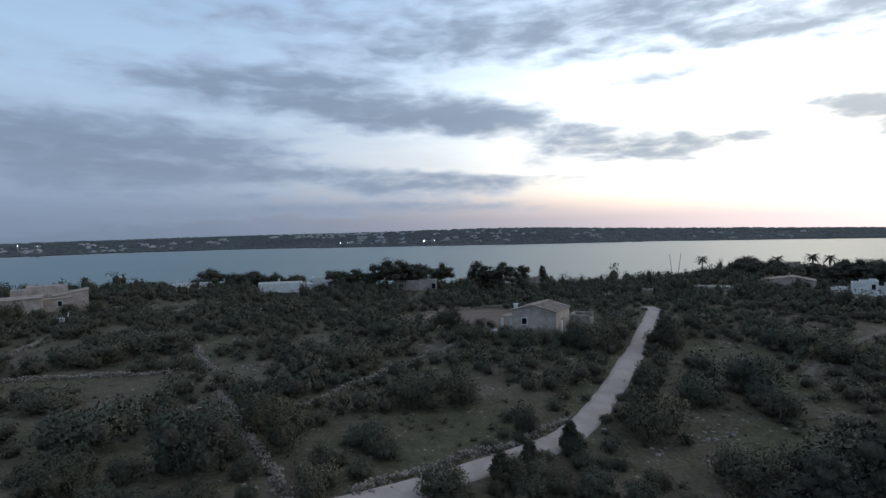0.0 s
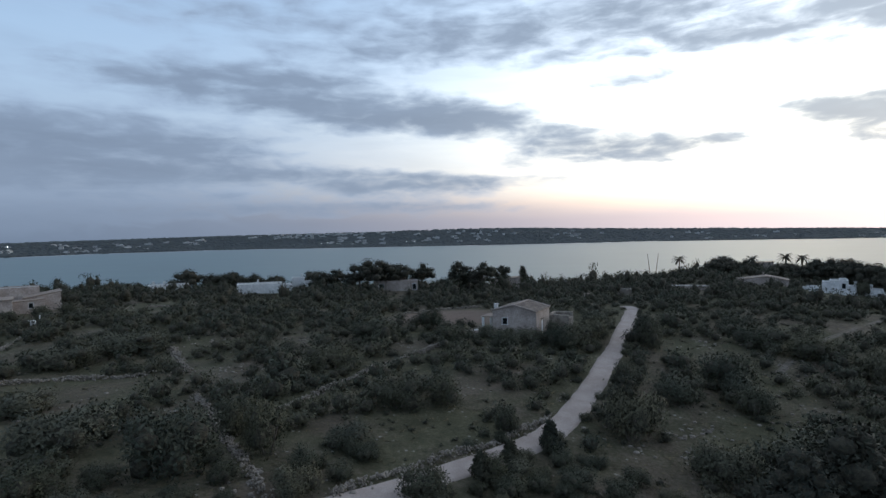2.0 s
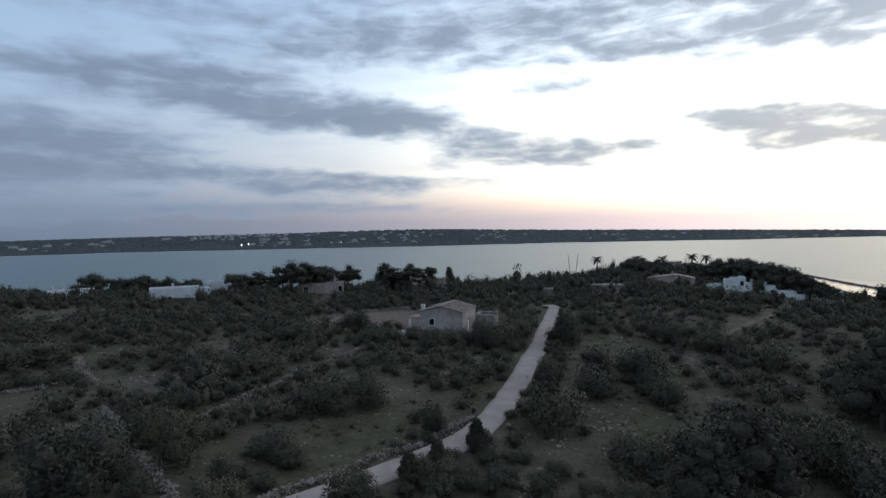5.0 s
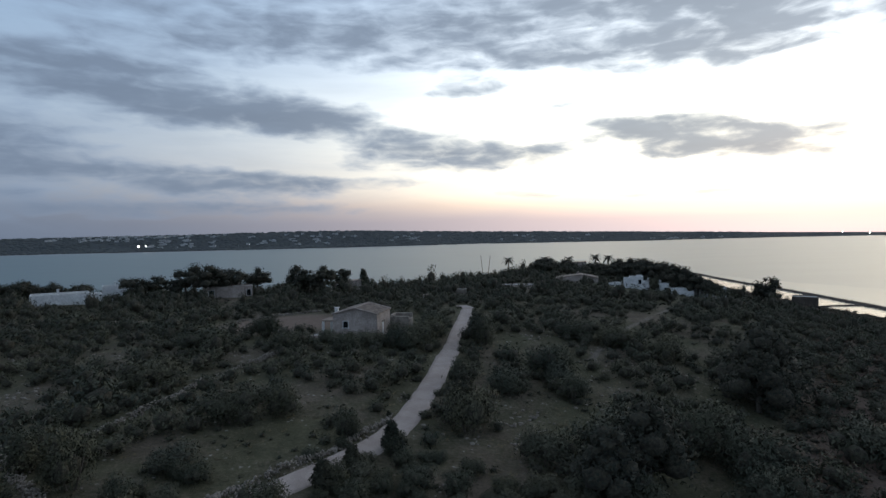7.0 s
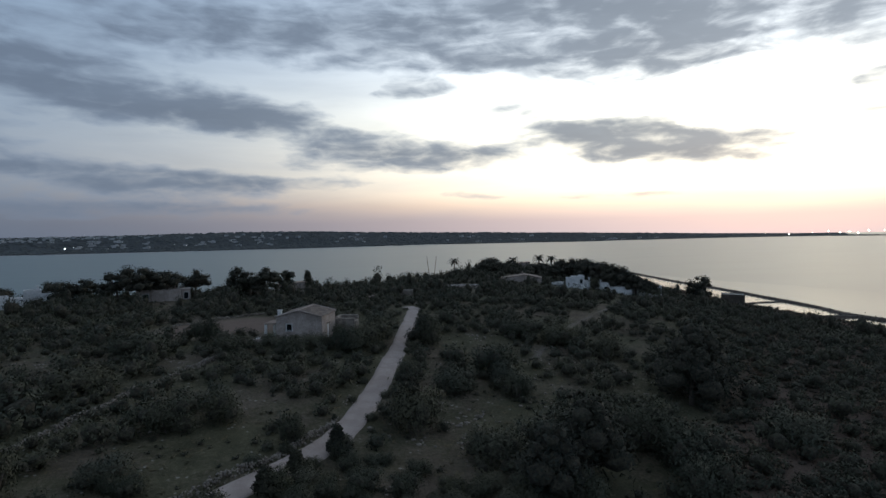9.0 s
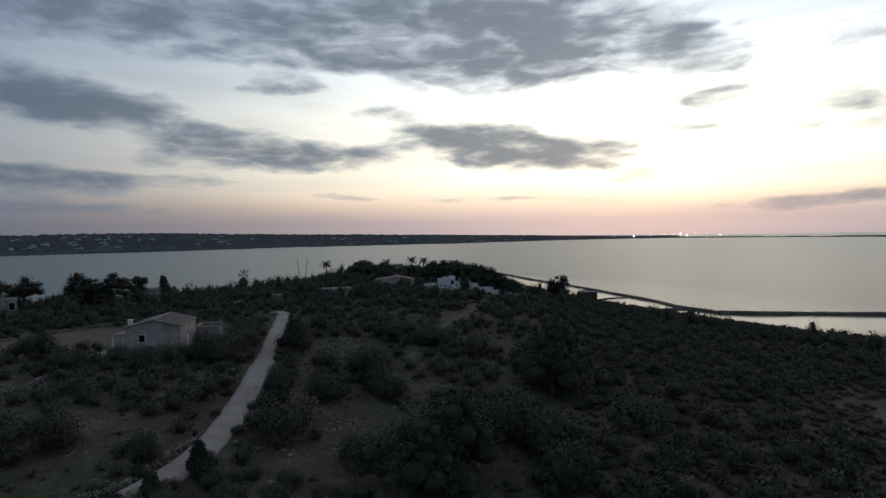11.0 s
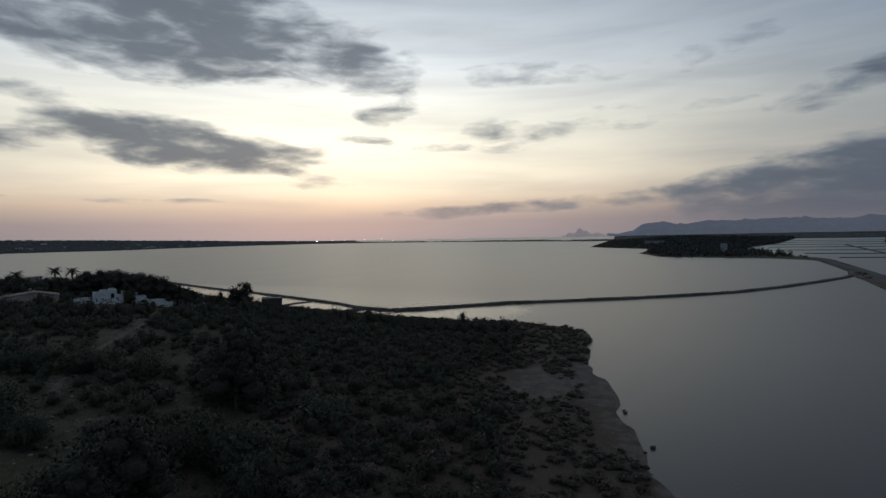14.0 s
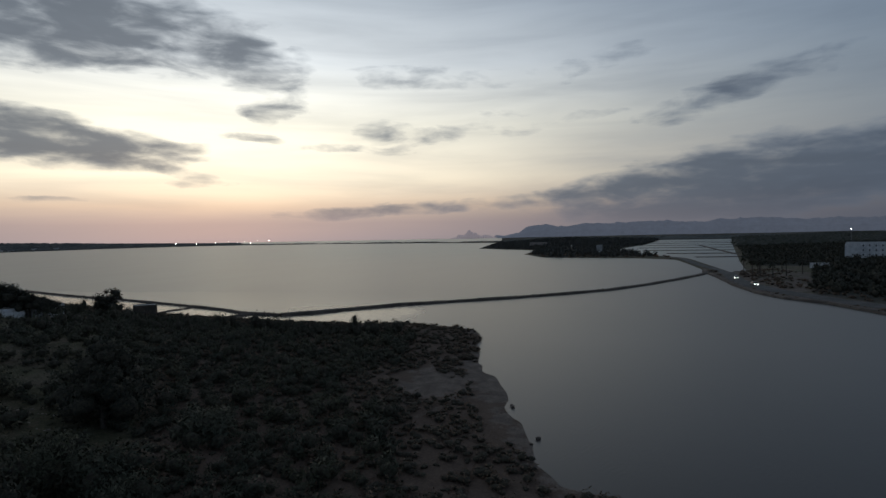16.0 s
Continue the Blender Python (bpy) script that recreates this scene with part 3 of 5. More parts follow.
def ribbon(name, line, width, mat, lift, label, category, edge=0.12):
    """A way laid on the ground along a line of points, with soft uneven edges."""
    pts = [Vector((x, y, 0)) for x, y in line]
    fine = []
    for i in range(len(pts) - 1):
        p0, p1, p2, p3 = pts[max(i - 1, 0)], pts[i], pts[i + 1], pts[min(i + 2, len(pts) - 1)]
        n = max(2, int((p2 - p1).length / 1.2))
        for k in range(n):
            s = k / n
            fine.append(0.5 * ((2 * p1) + (p2 - p0) * s + (2 * p0 - 5 * p1 + 4 * p2 - p3) * s * s + (3 * p1 - p0 - 3 * p2 + p3) * s ** 3))
    fine.append(pts[-1])
    across = (-0.5, -0.42, -0.25, 0.0, 0.25, 0.42, 0.5)
    v, f = [], []
    for i, p in enumerate(fine):
        d = (fine[min(i + 1, len(fine) - 1)] - fine[max(i - 1, 0)]).normalized()
        s = Vector((d.y, -d.x, 0))
        for u in across:
            w = u * width * (1 + (rnd.uniform(-edge, edge) if abs(u) == 0.5 else 0))
            q = p + s * w
            dip = -0.05 if abs(u) == 0.25 else 0.0
            v.append((q.x, q.y, d.x, d.y, lift + dip if abs(u) < 0.5 else lift - 0.14))
    q = np.array(v)
    zs = sum(ground(q[:, 0] + q[:, 2] * e, q[:, 1] + q[:, 3] * e) for e in (-4, -2, 0, 2, 4)) / 5
    v = [(float(q[i, 0]), float(q[i, 1]), float(zs[i] + q[i, 4])) for i in range(len(q))]
    k = len(across)
    for i in range(len(fine) - 1):
        for j in range(k - 1):
            f.append((i * k + j, i * k + j + 1, i * k + k + j + 1, i * k + k + j))
    ob = part(name, (v, f), mat, soft=True)
    return tagged(ob, label, category, "", "structure")


ROAD = [(-9, 29.5), (-3.9, 32.8), (2.2, 37.1), (7.5, 41.4), (10.9, 45.3), (13.7, 49.9), (16.9, 55.2), (20.0, 61.6), (23.5, 67.9), (27.5, 76.6), (31.6, 85.3), (35.2, 93.4), (36.6, 96.0), (36.5, 100)]
ribbon("road", ROAD, 2.4, GRAVEL, 0.1, "pale dusty gravel track between dry stone walls and bushes", "track", 0.12)
PATH = [(112, 118), (99, 110), (80, 92), (62, 78), (51, 71), (39, 60)]
ribbon("path", PATH, 0.9, TRODDEN, 0.05, "faint stony footpath through the scrub", "path", 0.3)
SHORE_ROAD = [(130, -101), (165, -93), (190, -86), (212, -81.5), (236, -81.2), (260, -83), (285, -88), (310, -93), (340, -97.5), (400, -102), (474, -110.5), (520, -111)]
ribbon("road_2", SHORE_ROAD, 6.0, ASPHALT, 0.12, "narrow asphalt road along the shore on a low causeway", "road", 0.02)


def stone_line(name, line, width, height, size, mat, label, category, spread=1.0, base=None, step=1.0):
    """A dry stone wall or a rubble dyke: every stone a rough block of its own."""
    pieces = []
    for (x0, y0), (x1, y1) in zip(line, line[1:]):
        length = math.hypot(x1 - x0, y1 - y0)
        n = int(length * width * height / size ** 3 * 0.55 * step)
        nx, ny = (y1 - y0) / length, -(x1 - x0) / length
        marks = np.linspace(0, 1, 24)
        levels = ground(x0 + (x1 - x0) * marks, y0 + (y1 - y0) * marks)

        def level(s):
            return float(np.interp(s, marks, levels))
        for _ in range(n):
            s, h = rng.uniform(0, 1), rng.uniform(0, 1) ** 1.1
            if base is None and noise.noise(Vector((s * length * 0.22 + x0, y0, 0))) < rng.uniform(-0.5, 0.05):
                continue
            w = rng.uniform(-0.5, 0.5) * width * (1 - 0.45 * h) * spread * (1.0 if base is not None or h > 0.25 else rng.uniform(1.0, 2.2))
            x, y = x0 + (x1 - x0) * s + nx * w, y0 + (y1 - y0) * s + ny * w
            g = (level(s) if base is None else base) + h * height * (0.8 + 0.35 * math.sin(s * length * 0.7 + x0))
            v, f = PEBBLES[rng.integers(6)]
            k = size * rng.uniform(0.4, 0.85)
            q = Euler(rng.uniform(0, 6.28, 3)).to_matrix()
            pieces.append((v * np.array([k, k * rng.uniform(0.6, 1.1), k * rng.uniform(0.5, 0.8)]) @ np.array(q) + np.array([x, y, g]), f))
    v, f = gather(pieces)
    ob = new(name)
    tagged(ob, label, category)
    from_arrays("rubble", v, f, mat, ob, "", "stuff")
    return ob


WALLS = [
    [(-44.2, 54.9), (-37.8, 58.0), (-32.3, 58.8), (-25.8, 60.5)],
    [(-32.4, 71.8), (-25.4, 60.0)],
    [(-21.1, 51.3), (-18.1, 46.6), (-14.4, 40.1), (-11.2, 35.1), (-9.2, 31.8), (-8, 29)],
    [(8.7, 82.6), (0.2, 67.5), (-5.4, 60.3), (-10.2, 50.0), (-12.8, 46.6)],
    [(-5.8, 33.0), (-3.3, 35.2), (0.0, 37.9), (4.6, 40.9), (7.1, 43.4), (10.0, 46.3), (13.1, 52.1)],
    [(-54.6, 60.4), (-51.8, 64.4), (-54.6, 76.8)],
    [(-4, 101.7), (4.9, 107.1), (14.5, 106.2)],
    [(-25.8, 102.9), (-18.6, 103.6)],
    [(-65.1, 97.5), (-47.0, 105.8)],
]
for line in WALLS:
    stone_line("dry_stone_wall", line, 0.85, 0.42, 0.17, RUBBLE, "low half-collapsed dry stone wall of pale limestone in the scrub", "stone wall")
def dyke(line, width, height, label, stone=0.45, step=0.5):
    """A low bank of rubble: an uneven bedded body with loose stones on and beside it."""
    pts = []
    for (x0, y0), (x1, y1) in zip(line, line[1:]):
        n = max(1, int(math.hypot(x1 - x0, y1 - y0) / 1.5))
        pts += [(x0 + (x1 - x0) * k / n, y0 + (y1 - y0) * k / n) for k in range(n)]
    pts.append(line[-1])
    v, f = [], []
    for i, (x, y) in enumerate(pts):
        xa, ya = pts[max(i - 2, 0)]
        xb, yb = pts[min(i + 2, len(pts) - 1)]
        d = math.hypot(xb - xa, yb - ya)
        nx, ny = (yb - ya) / d, -(xb - xa) / d
        for u, h in ((-0.5, -0.5), (-0.42, 0.12), (-0.25, 0.85), (0.0, 1.0), (0.25, 0.85), (0.42, 0.12), (0.5, -0.5)):
            w = u * width * rnd.uniform(0.92, 1.08)
            hh = h * height * (1 + 0.12 * math.sin(i * 0.31) + rnd.uniform(-0.07, 0.07))
            v.append((x + nx * w, y + ny * w, hh))
        if i:
            for j in range(6):
                b = 7 * (i - 1) + j
                f.append((b, b + 1, b + 8, b + 7))
    ob = stone_line("dyke", line, width * 0.95, height * 0.75, stone, DYKE, label, "dyke", base=0.0, step=step)
    part("bank", (v, f), DYKE, ob)
    return ob


DYKE_WEST = [(225, 262), (220, 242), (197, 191), (183, 153), (170, 123), (160, 101), (152, 88), (149, 75)]
DYKE_LONG = [(149, 75), (154, 67), (161, 60.5), (174, 46), (184, 29), (194.5, 12), (207, -5.5), (223, -24.5), (248, -44), (275, -62), (300, -77), (322, -88)]
dyke(DYKE_WEST, 2.7, 0.6, "low dark rubble dyke in the shallow lake", 0.45, 0.9)
dyke(DYKE_LONG, 3.7, 0.75, "long curved dark rubble dyke across the lake", 0.45, 0.9)
dyke([(142, 90), (148, 86), (152, 84)], 2.2, 0.5, "short rubble spur that joins the shore to the dyke")
dyke([(150, 117), (158, 116), (165, 113)], 1.0, 0.3, "thin rubble spur in the pond", 0.3)

dyke([(340, -90.5), (323.5, -86.4), (283, -82), (243, -76.4), (213, -74.3), (195, -76.6), (182, -83), (159, -86.8), (130, -94), (104, -102)], 3.6, 0.8, "dark rubble bank below the shore road", 0.5, 0.6)

# ------------------------------------------------------------------ houses
def window(parent, x, y, z, w, h, turn=0.0):
    """A window set on a wall's outside; x, y is the middle of its foot on the wall's face; it faces local -y before the turn."""
    c, s = math.cos(radians(turn)), math.sin(radians(turn))

    def at(u, v):
        return x + u * c - v * s, y + u * s + v * c
    bm = bmesh.new()
    for u, dz, sx, sz in ((-w / 2, 0, 0.1, h), (w / 2, 0, 0.1, h), (0, h - 0.05, w + 0.1, 0.1)):
        px, py = at(u, 0.0)
        box(bm, px, py, z + dz, sx, 0.12, sz, turn)
    fr = part("window", bm, LIME, parent)
    px, py = at(0, 0.02)
    part("pane", block(px, py, z, w - 0.1, 0.06, h - 0.05, turn), GLASS, fr)
    px, py = at(0, -0.04)
    part("sill", block(px, py, z - 0.08, w + 0.25, 0.2, 0.08, turn), LIME, fr)
    return fr


def farmhouse():
    """Plaster house under a low gable roof, with a porch on its end; local corner nearest the track at 0, 0."""
    h = thing("farmhouse", 14.9, 74.0, None, -29.0, "old ochre plaster farmhouse with low gable roof and small porch", "house")
    wall, long, deep, top, apex = 0.45, 6.3, 6.2, 3.3, 4.1
    wx0, wx1, wz0, wz1 = -4.9, -4.1, 1.5, 2.4
    bm = bmesh.new()
    for cx, sx in (((-long + wx0) / 2, wx0 + long), (wx1 / 2, -wx1)):
        box(bm, cx, wall / 2, -1.2, sx, wall, top + 1.2)
    box(bm, (wx0 + wx1) / 2, wall / 2, -1.2, wx1 - wx0, wall, wz0 + 1.2)
    box(bm, (wx0 + wx1) / 2, wall / 2, wz1, wx1 - wx0, wall, top - wz1)
    part("wall", bm, OCHRE, h, "patchy ochre plaster front wall")
    # end wall with a doorway through it
    bm = bmesh.new()
    d0, d1, dz = 2.4, 3.35, 2.05
    for y0, y1, z0, z1 in ((wall + 0.01, d0, -1.2, top), (d1, deep - wall - 0.01, -1.2, top), (d0, d1, dz, top), (d0, d1, -1.2, 0.0)):
        box(bm, -wall / 2, (y0 + y1) / 2, z0, wall, y1 - y0, z1 - z0)
    part("wall", bm, OCHRE, h, "pale end wall with a doorway")
    part("wall", block(-long / 2, deep - wall / 2, -1.2, long, wall, top + 1.2), OCHRE, h)
    part("wall", block(-long + wall / 2, deep / 2, -1.2, wall, deep - 2 * wall - 0.02, top + 1.2), OCHRE, h)
    d = part("door", block(-0.12, (d0 + d1) / 2, 0.0, 0.08, d1 - d0 - 0.04, dz - 0.03), LIME, h, "pale plank door")
    part("lintel", block(0.02, (d0 + d1) / 2, dz, 0.1, d1 - d0 + 0.4, 0.16), WOOD, d)
    # low gable roof, its ridge running back from the front wall
    o, mid, lip = 0.12, -long / 2, 0.1
    for y0, y1 in ((0.0, wall), (deep - wall, deep)):
        bm = bmesh.new()
        tri = [[bm.verts.new(p) for p in ((-long, y, top), (0, y, top), (mid, y, apex - 0.04))] for y in (y0, y1)]
        bm.faces.new(tri[0])
        bm.faces.new(tri[1])
        for i in range(3):
            bm.faces.new((tri[0][i], tri[0][(i + 1) % 3], tri[1][(i + 1) % 3], tri[1][i]))
        part("gable", bm, OCHRE, h, "patchy plaster gable")
    fall = (apex - top) / (long / 2)
    bm = bmesh.new()
    rows = [[bm.verts.new((x, y, z + dz)) for dz in (0.0, lip) for x, z in ((-long - o, top - o * fall), (mid, apex), (o, top - o * fall))] for y in (-o, deep + o)]
    for a in rows:
        bm.faces.new((a[0], a[1], a[4], a[3]))
        bm.faces.new((a[1], a[2], a[5], a[4]))
    for i, j in ((0, 1), (1, 2), (3, 4), (4, 5), (0, 3), (2, 5)):
        bm.faces.new((rows[0][i], rows[0][j], rows[1][j], rows[1][i]))
    roof = part("roof", bm, ROOF, h, "weathered grey-brown tile roof")
    tile = bmesh.new()
    n = 22
    for k in range(1, n):
        y = -o + (deep + 2 * o) * k / n
        for x in (-long - o, o):
            rod(tile, (x, y, top - o * fall + lip + 0.02), (mid, y, apex + lip + 0.02), 0.07, 0.065, 6)
    part("cover_tiles", tile, ROOF, roof, "", "stuff")
    rg = bmesh.new()
    for y in (-o, deep + o):
        for x in (-long - o, o):
            rod(rg, (x, y, top - o * fall + lip + 0.03), (mid, y, apex + lip + 0.03), 0.11, 0.11, 6)
    rod(rg, (mid, -o, apex + lip + 0.04), (mid, deep + o, apex + lip + 0.04), 0.1, 0.1, 6)
    part("ridge_tiles", rg, OCHRE, roof, "pale mortared ridge and verge tiles", "stuff")
    window(h, (wx0 + wx1) / 2, 0.05, wz0, wx1 - wx0, wz1 - wz0)
    # porch on the far end
    p = part("porch", block(-long - 0.9, 1.9, 2.3, 1.8, 3.4, 0.16), ROOF, h, "small flat porch roof on posts")
    part("post", block(-long - 1.6, 0.4, -0.8, 0.3, 0.3, 3.1, bevel=0.04), LIME, p)
    part("post", block(-long - 1.6, 3.4, -0.8, 0.3, 0.3, 3.1, bevel=0.04), LIME, p)
    part("low_wall", block(-long - 1.7, -0.3, -0.8, 3.0, 0.35, 1.2), OCHRE, p)
    part("low_wall", block(-long - 3.1, 0.8, -0.8, 0.35, 1.8, 1.1), LIME, p)
    c = part("chimney", block(-long - 0.3, 2.2, 2.4, 0.55, 0.5, 1.5, taper=0.8), LIME, h, "white plastered chimney")
    part("cap", block(-long - 0.3, 2.2, 3.9, 0.6, 0.6, 0.12), LIME, c)
    r = thing("ruined_outbuilding", 19.9, 80.5, None, -25.0, "roofless rubble stone outbuilding beside the farmhouse", "outbuilding")
    for cx, cy, sx, sy, sz in ((0, -1.5, 3.0, 0.5, 2.2), (-1.3, 0, 0.5, 2.5, 2.3), (1.3, 0, 0.5, 2.5, 1.7), (0, 1.5, 3.0, 0.5, 2.3)):
        part("wall", block(cx, cy, -0.8, sx, sy, sz + 0.8, taper=0.94, bevel=0.06), RUBBLE, r)


farmhouse()


def flat_house(name, x, y, turn, blocks, label, wall_mat, windows=(), chimneys=(), z=None, group="", foot=-2.0):
    """Balearic house of flat-roofed blocks (cx, cy, sx, sy, height above the thing's foot, rise of the roof to its right) with parapets."""
    h = thing(name, x, y, z, turn, label, "house", group)
    for cx, cy, sx, sy, top, rise in blocks:
        bm = block(cx, cy, foot, sx, sy, top - foot)
        for v in bm.verts:
            if v.co.z > top - 0.1:
                v.co.z += rise * ((v.co.x - cx) / sx)
        w = part("wall", bm, wall_mat, h)
        if rise:
            bm = block(cx, cy, top + 0.01, sx + 0.3, sy + 0.3, 0.16)
            for v in bm.verts:
                v.co.z += rise * ((v.co.x - cx) / sx)
            part("roof", bm, ROOF, h)
            continue
        bm = bmesh.new()
        for px, py, qx, qy in ((0, -sy / 2 + 0.12, sx, 0.24), (0, sy / 2 - 0.12, sx, 0.24), (-sx / 2 + 0.12, 0, 0.24, sy - 0.48), (sx / 2 - 0.12, 0, 0.24, sy - 0.48)):
            box(bm, cx + px, cy + py, top - 0.05, qx + 0.006, qy + 0.006, 0.3)
        part("parapet", bm, wall_mat, w)
        part("roof", block(cx, cy, top - 0.02, sx - 0.5, sy - 0.5, 0.1), FLAT, h)
    for wx, wy, wz, ww, wh, wt in windows:
        window(h, wx, wy, wz, ww, wh, wt)
    for cx, cy, z0 in chimneys:
        c = part("chimney", block(cx, cy, z0, 0.5, 0.5, 1.0, taper=0.85), wall_mat, h)
        part("cap", block(cx, cy, z0 + 1.0, 0.62, 0.62, 0.12), wall_mat, c)
    return h


# the white villa above the pond, and its long wing
flat_house("villa", 94.5, 123.5, -37.4, [(0.0, 0, 3.5, 5.0, 2.75, 0), (-2.4, 0.3, 1.5, 4.4, 2.35, 0), (-5.2, -0.6, 3.4, 4.2, 1.2, 0), (2.65, 0.6, 1.7, 4.0, 1.5, 0), (-1.9, -3.4, 9.8, 1.6, 0.4, 0), (0.7, 0.6, 1.4, 1.4, 3.1, 0)],
           "white villa of stepped flat-roofed blocks above a terrace wall", LIME, [(0.9, -2.56, 1.2, 0.8, 1.2, 0), (-5.8, -2.76, 0.1, 0.9, 0.8, 0), (-4.5, -2.76, 0.1, 0.7, 0.8, 0)], [(3.0, 0.4, 1.5)], foot=-3.5)
flat_house("villa", 94.5, 123.5, -37.4, [(4.6, 0.8, 2.0, 4.0, 0.8, 0), (6.8, 0.2, 2.3, 4.6, 0.9, 0), (10.3, 0.4, 4.6, 4.6, 0.05, 0), (11.0, -2.6, 5.4, 1.2, -0.7, 0), (16.9, 0.8, 8.6, 0.5, -0.2, 0), (21.3, 0.8, 0.5, 0.6, 0.2, 0)],
           "long low white villa wing with a stepped roofline and garden wall", LIME, [(7.2, -2.16, -0.4, 0.8, 0.8, 0)], [(5.9, 0.4, 0.9)], None, "", -5.0)
# low ones along the ridge
flat_house("bungalow", 82.2, 134.0, -31.6, [(-1.5, 0, 6.5, 6.0, 1.4, 0.9), (4.0, 0.5, 4.6, 6.0, 1.4, -0.9)], "pale bungalow with a low tiled roof half hidden by trees", OCHRE, [], [(1.0, 0, 1.6)])
flat_house("bungalow", 64.0, 131.3, -26, [(0, 0, 13.4, 4.5, 0.55, 0)], "long low pale bungalow behind bushes", OCHRE, [(-3, -2.31, -0.5, 0.8, 0.7, 0)], [(6.2, 0, 0.5)])
flat_house("bungalow", -64.0, 141.2, 24.4, [(0, 0, 9.1, 5.0, 1.5, 0)], "low white bungalow with a flat roof and chimney", LIME, [], [(-3.4, 0, 1.5), (-1.0, -1.0, 1.5)])
flat_house("bungalow", -41.7, 142.0, 16.4, [(0, 0, 10.7, 6.0, 2.1, 0), (6.4, -0.5, 2.6, 5.0, 1.7, 0)], "low white flat-roofed bungalow among trees", LIME, [], [(-0.4, 0.5, 2.1)])
flat_house("bungalow", -34.7, 156.2, 12.5, [(-0.5, 0, 3.4, 5.0, 3.6, 0), (2.6, -1.0, 4.0, 5.0, 2.9, 0)], "small white flat-roofed house behind the trees", LIME, [(2.5, -3.56, 1.6, 0.9, 0.9, 0)], [(0.5, 1.0, 3.6)])
flat_house("bungalow", -6.6, 142.8, 2.6, [(0, 0, 5.8, 5.0, 2.4, 0), (-4.6, 0.6, 3.3, 5.0, 2.5, 0), (3.9, 0.4, 1.8, 4.0, 2.3, 0)], "pale flat-roofed house under large pines", OCHRE, [(3.9, -1.66, 0.3, 1.0, 1.5, 0), (-4.4, -1.96, 0.6, 1.3, 1.2, 0)], [(1.6, 0.8, 2.4)])
flat_house("bungalow", 21.7, 148.4, -8.3, [(0, 0, 7.8, 5.0, 2.6, 0.5)], "low pale house with a sloping roof among pines", OCHRE, [(-2.0, -2.56, 1.0, 0.9, 1.0, 0)], [])
flat_house("bungalow", 100.5, 165, -31, [(0, 0, 9.0, 6.0, 3.0, 0.6)], "pale house among palms near the lake", OCHRE, [(0.0, -3.06, 1.4, 1.0, 1.2, 0)], [])
flat_house("shed", 34.0, 114.8, -16.5, [(0, 0, 1.3, 1.6, 0.8, 0.3)], "small white shed near the end of the track", LIME, [], [])
flat_house("shed", 42.5, 117.6, -20, [(0, 0, 3.4, 2.6, 1.5, 0)], "low grey stone shed behind bushes", RUBBLE, [], [])
flat_house("farm_building", -71.0, 100, 35, [(-6.0, -4.4, 9.8, 7.0, 2.5, 0.35), (1.0, -1.6, 4.4, 4.0, 2.0, 0.3), (3.1, 1.8, 5.4, 6.0, 2.7, 0.9), (-0.4, 6.6, 6.4, 5.0, 3.7, 0.0), (-4.4, 6.0, 3.0, 5.0, 3.2, 0.0)],
           "cluster of pale plaster farm blocks with low sloping roofs", OCHRE, [(5.86, 1.0, 0.8, 0.7, 1.0, 90), (1.4, -3.66, 0.8, 0.7, 0.9, 0)], [(-3.0, -3.0, 2.5), (-1.8, 1.0, 2.2)])
HOMES = [(94.5, 123.5, 6), (101, 118.6, 4), (104.5, 115, 4.5), (108, 112, 4.5), (111, 109.5, 4.5), (105.5, 108, 4), (109, 104.5, 3.5), (82.2, 134, 6), (64, 131.3, 5.5), (-64, 141.2, 6), (-41.7, 142, 7.5), (-34.7, 156.2, 4), (-6.6, 142.8, 6), (21.7, 148.4, 5), (34, 114.8, 2), (42.5, 117.6, 2.5),
         (-71, 100, 9.5), (-61.5, 88, 2.5), (147, 117.6, 4.5), (88.5, 115.5, 5.5), (99.5, 112, 6), (109, 110, 5), (84, 109, 3.5), (94, 105, 4), (-38.5, 131.5, 6), (-6.2, 134.5, 5.5), (-6.5, 127, 3.5), (59.5, 122, 4.5), (12, 71.5, 2.2), (83.5, 116, 5.5), (86, 119.5, 4.0), (78, 109, 3.5), (73, 103, 2.5)]

# white well house in the scrub
w = thing("well_house", -61.5, 88, None, 30, "small white well curb with a pointed wooden frame", "well", size=1.0)
part("curb", block(0, 0, -0.4, 1.9, 1.3, 1.0, bevel=0.05), LIME, w)
bm = bmesh.new()
for sx in (-0.8, 0.8):
    rod(bm, (sx, 0, 0.8), (0, 0, 2.1), 0.06, 0.05)
rod(bm, (-0.8, 0, 0.85), (0.8, 0, 0.85), 0.05, 0.05)
part("frame", bm, WOOD, w)
part("post", block(1.5, 0, -0.3, 0.16, 0.16, 1.7), LIME, w)

# the square stone hut on the pond's edge
flat_house("stone_hut", 147.1, 117.6, -51, [(0, 0, 6.3, 4.5, 2.8, 0)], "square dark stone hut beside the pond", DYKE, [], [])

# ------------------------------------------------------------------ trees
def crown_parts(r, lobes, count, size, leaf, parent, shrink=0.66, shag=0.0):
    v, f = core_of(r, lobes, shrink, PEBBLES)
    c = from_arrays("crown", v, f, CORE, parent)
    v, f, out = leaves(r, lobes, count, size, shag)
    from_arrays("foliage", v, f, leaf, c, normals=out)
    return c


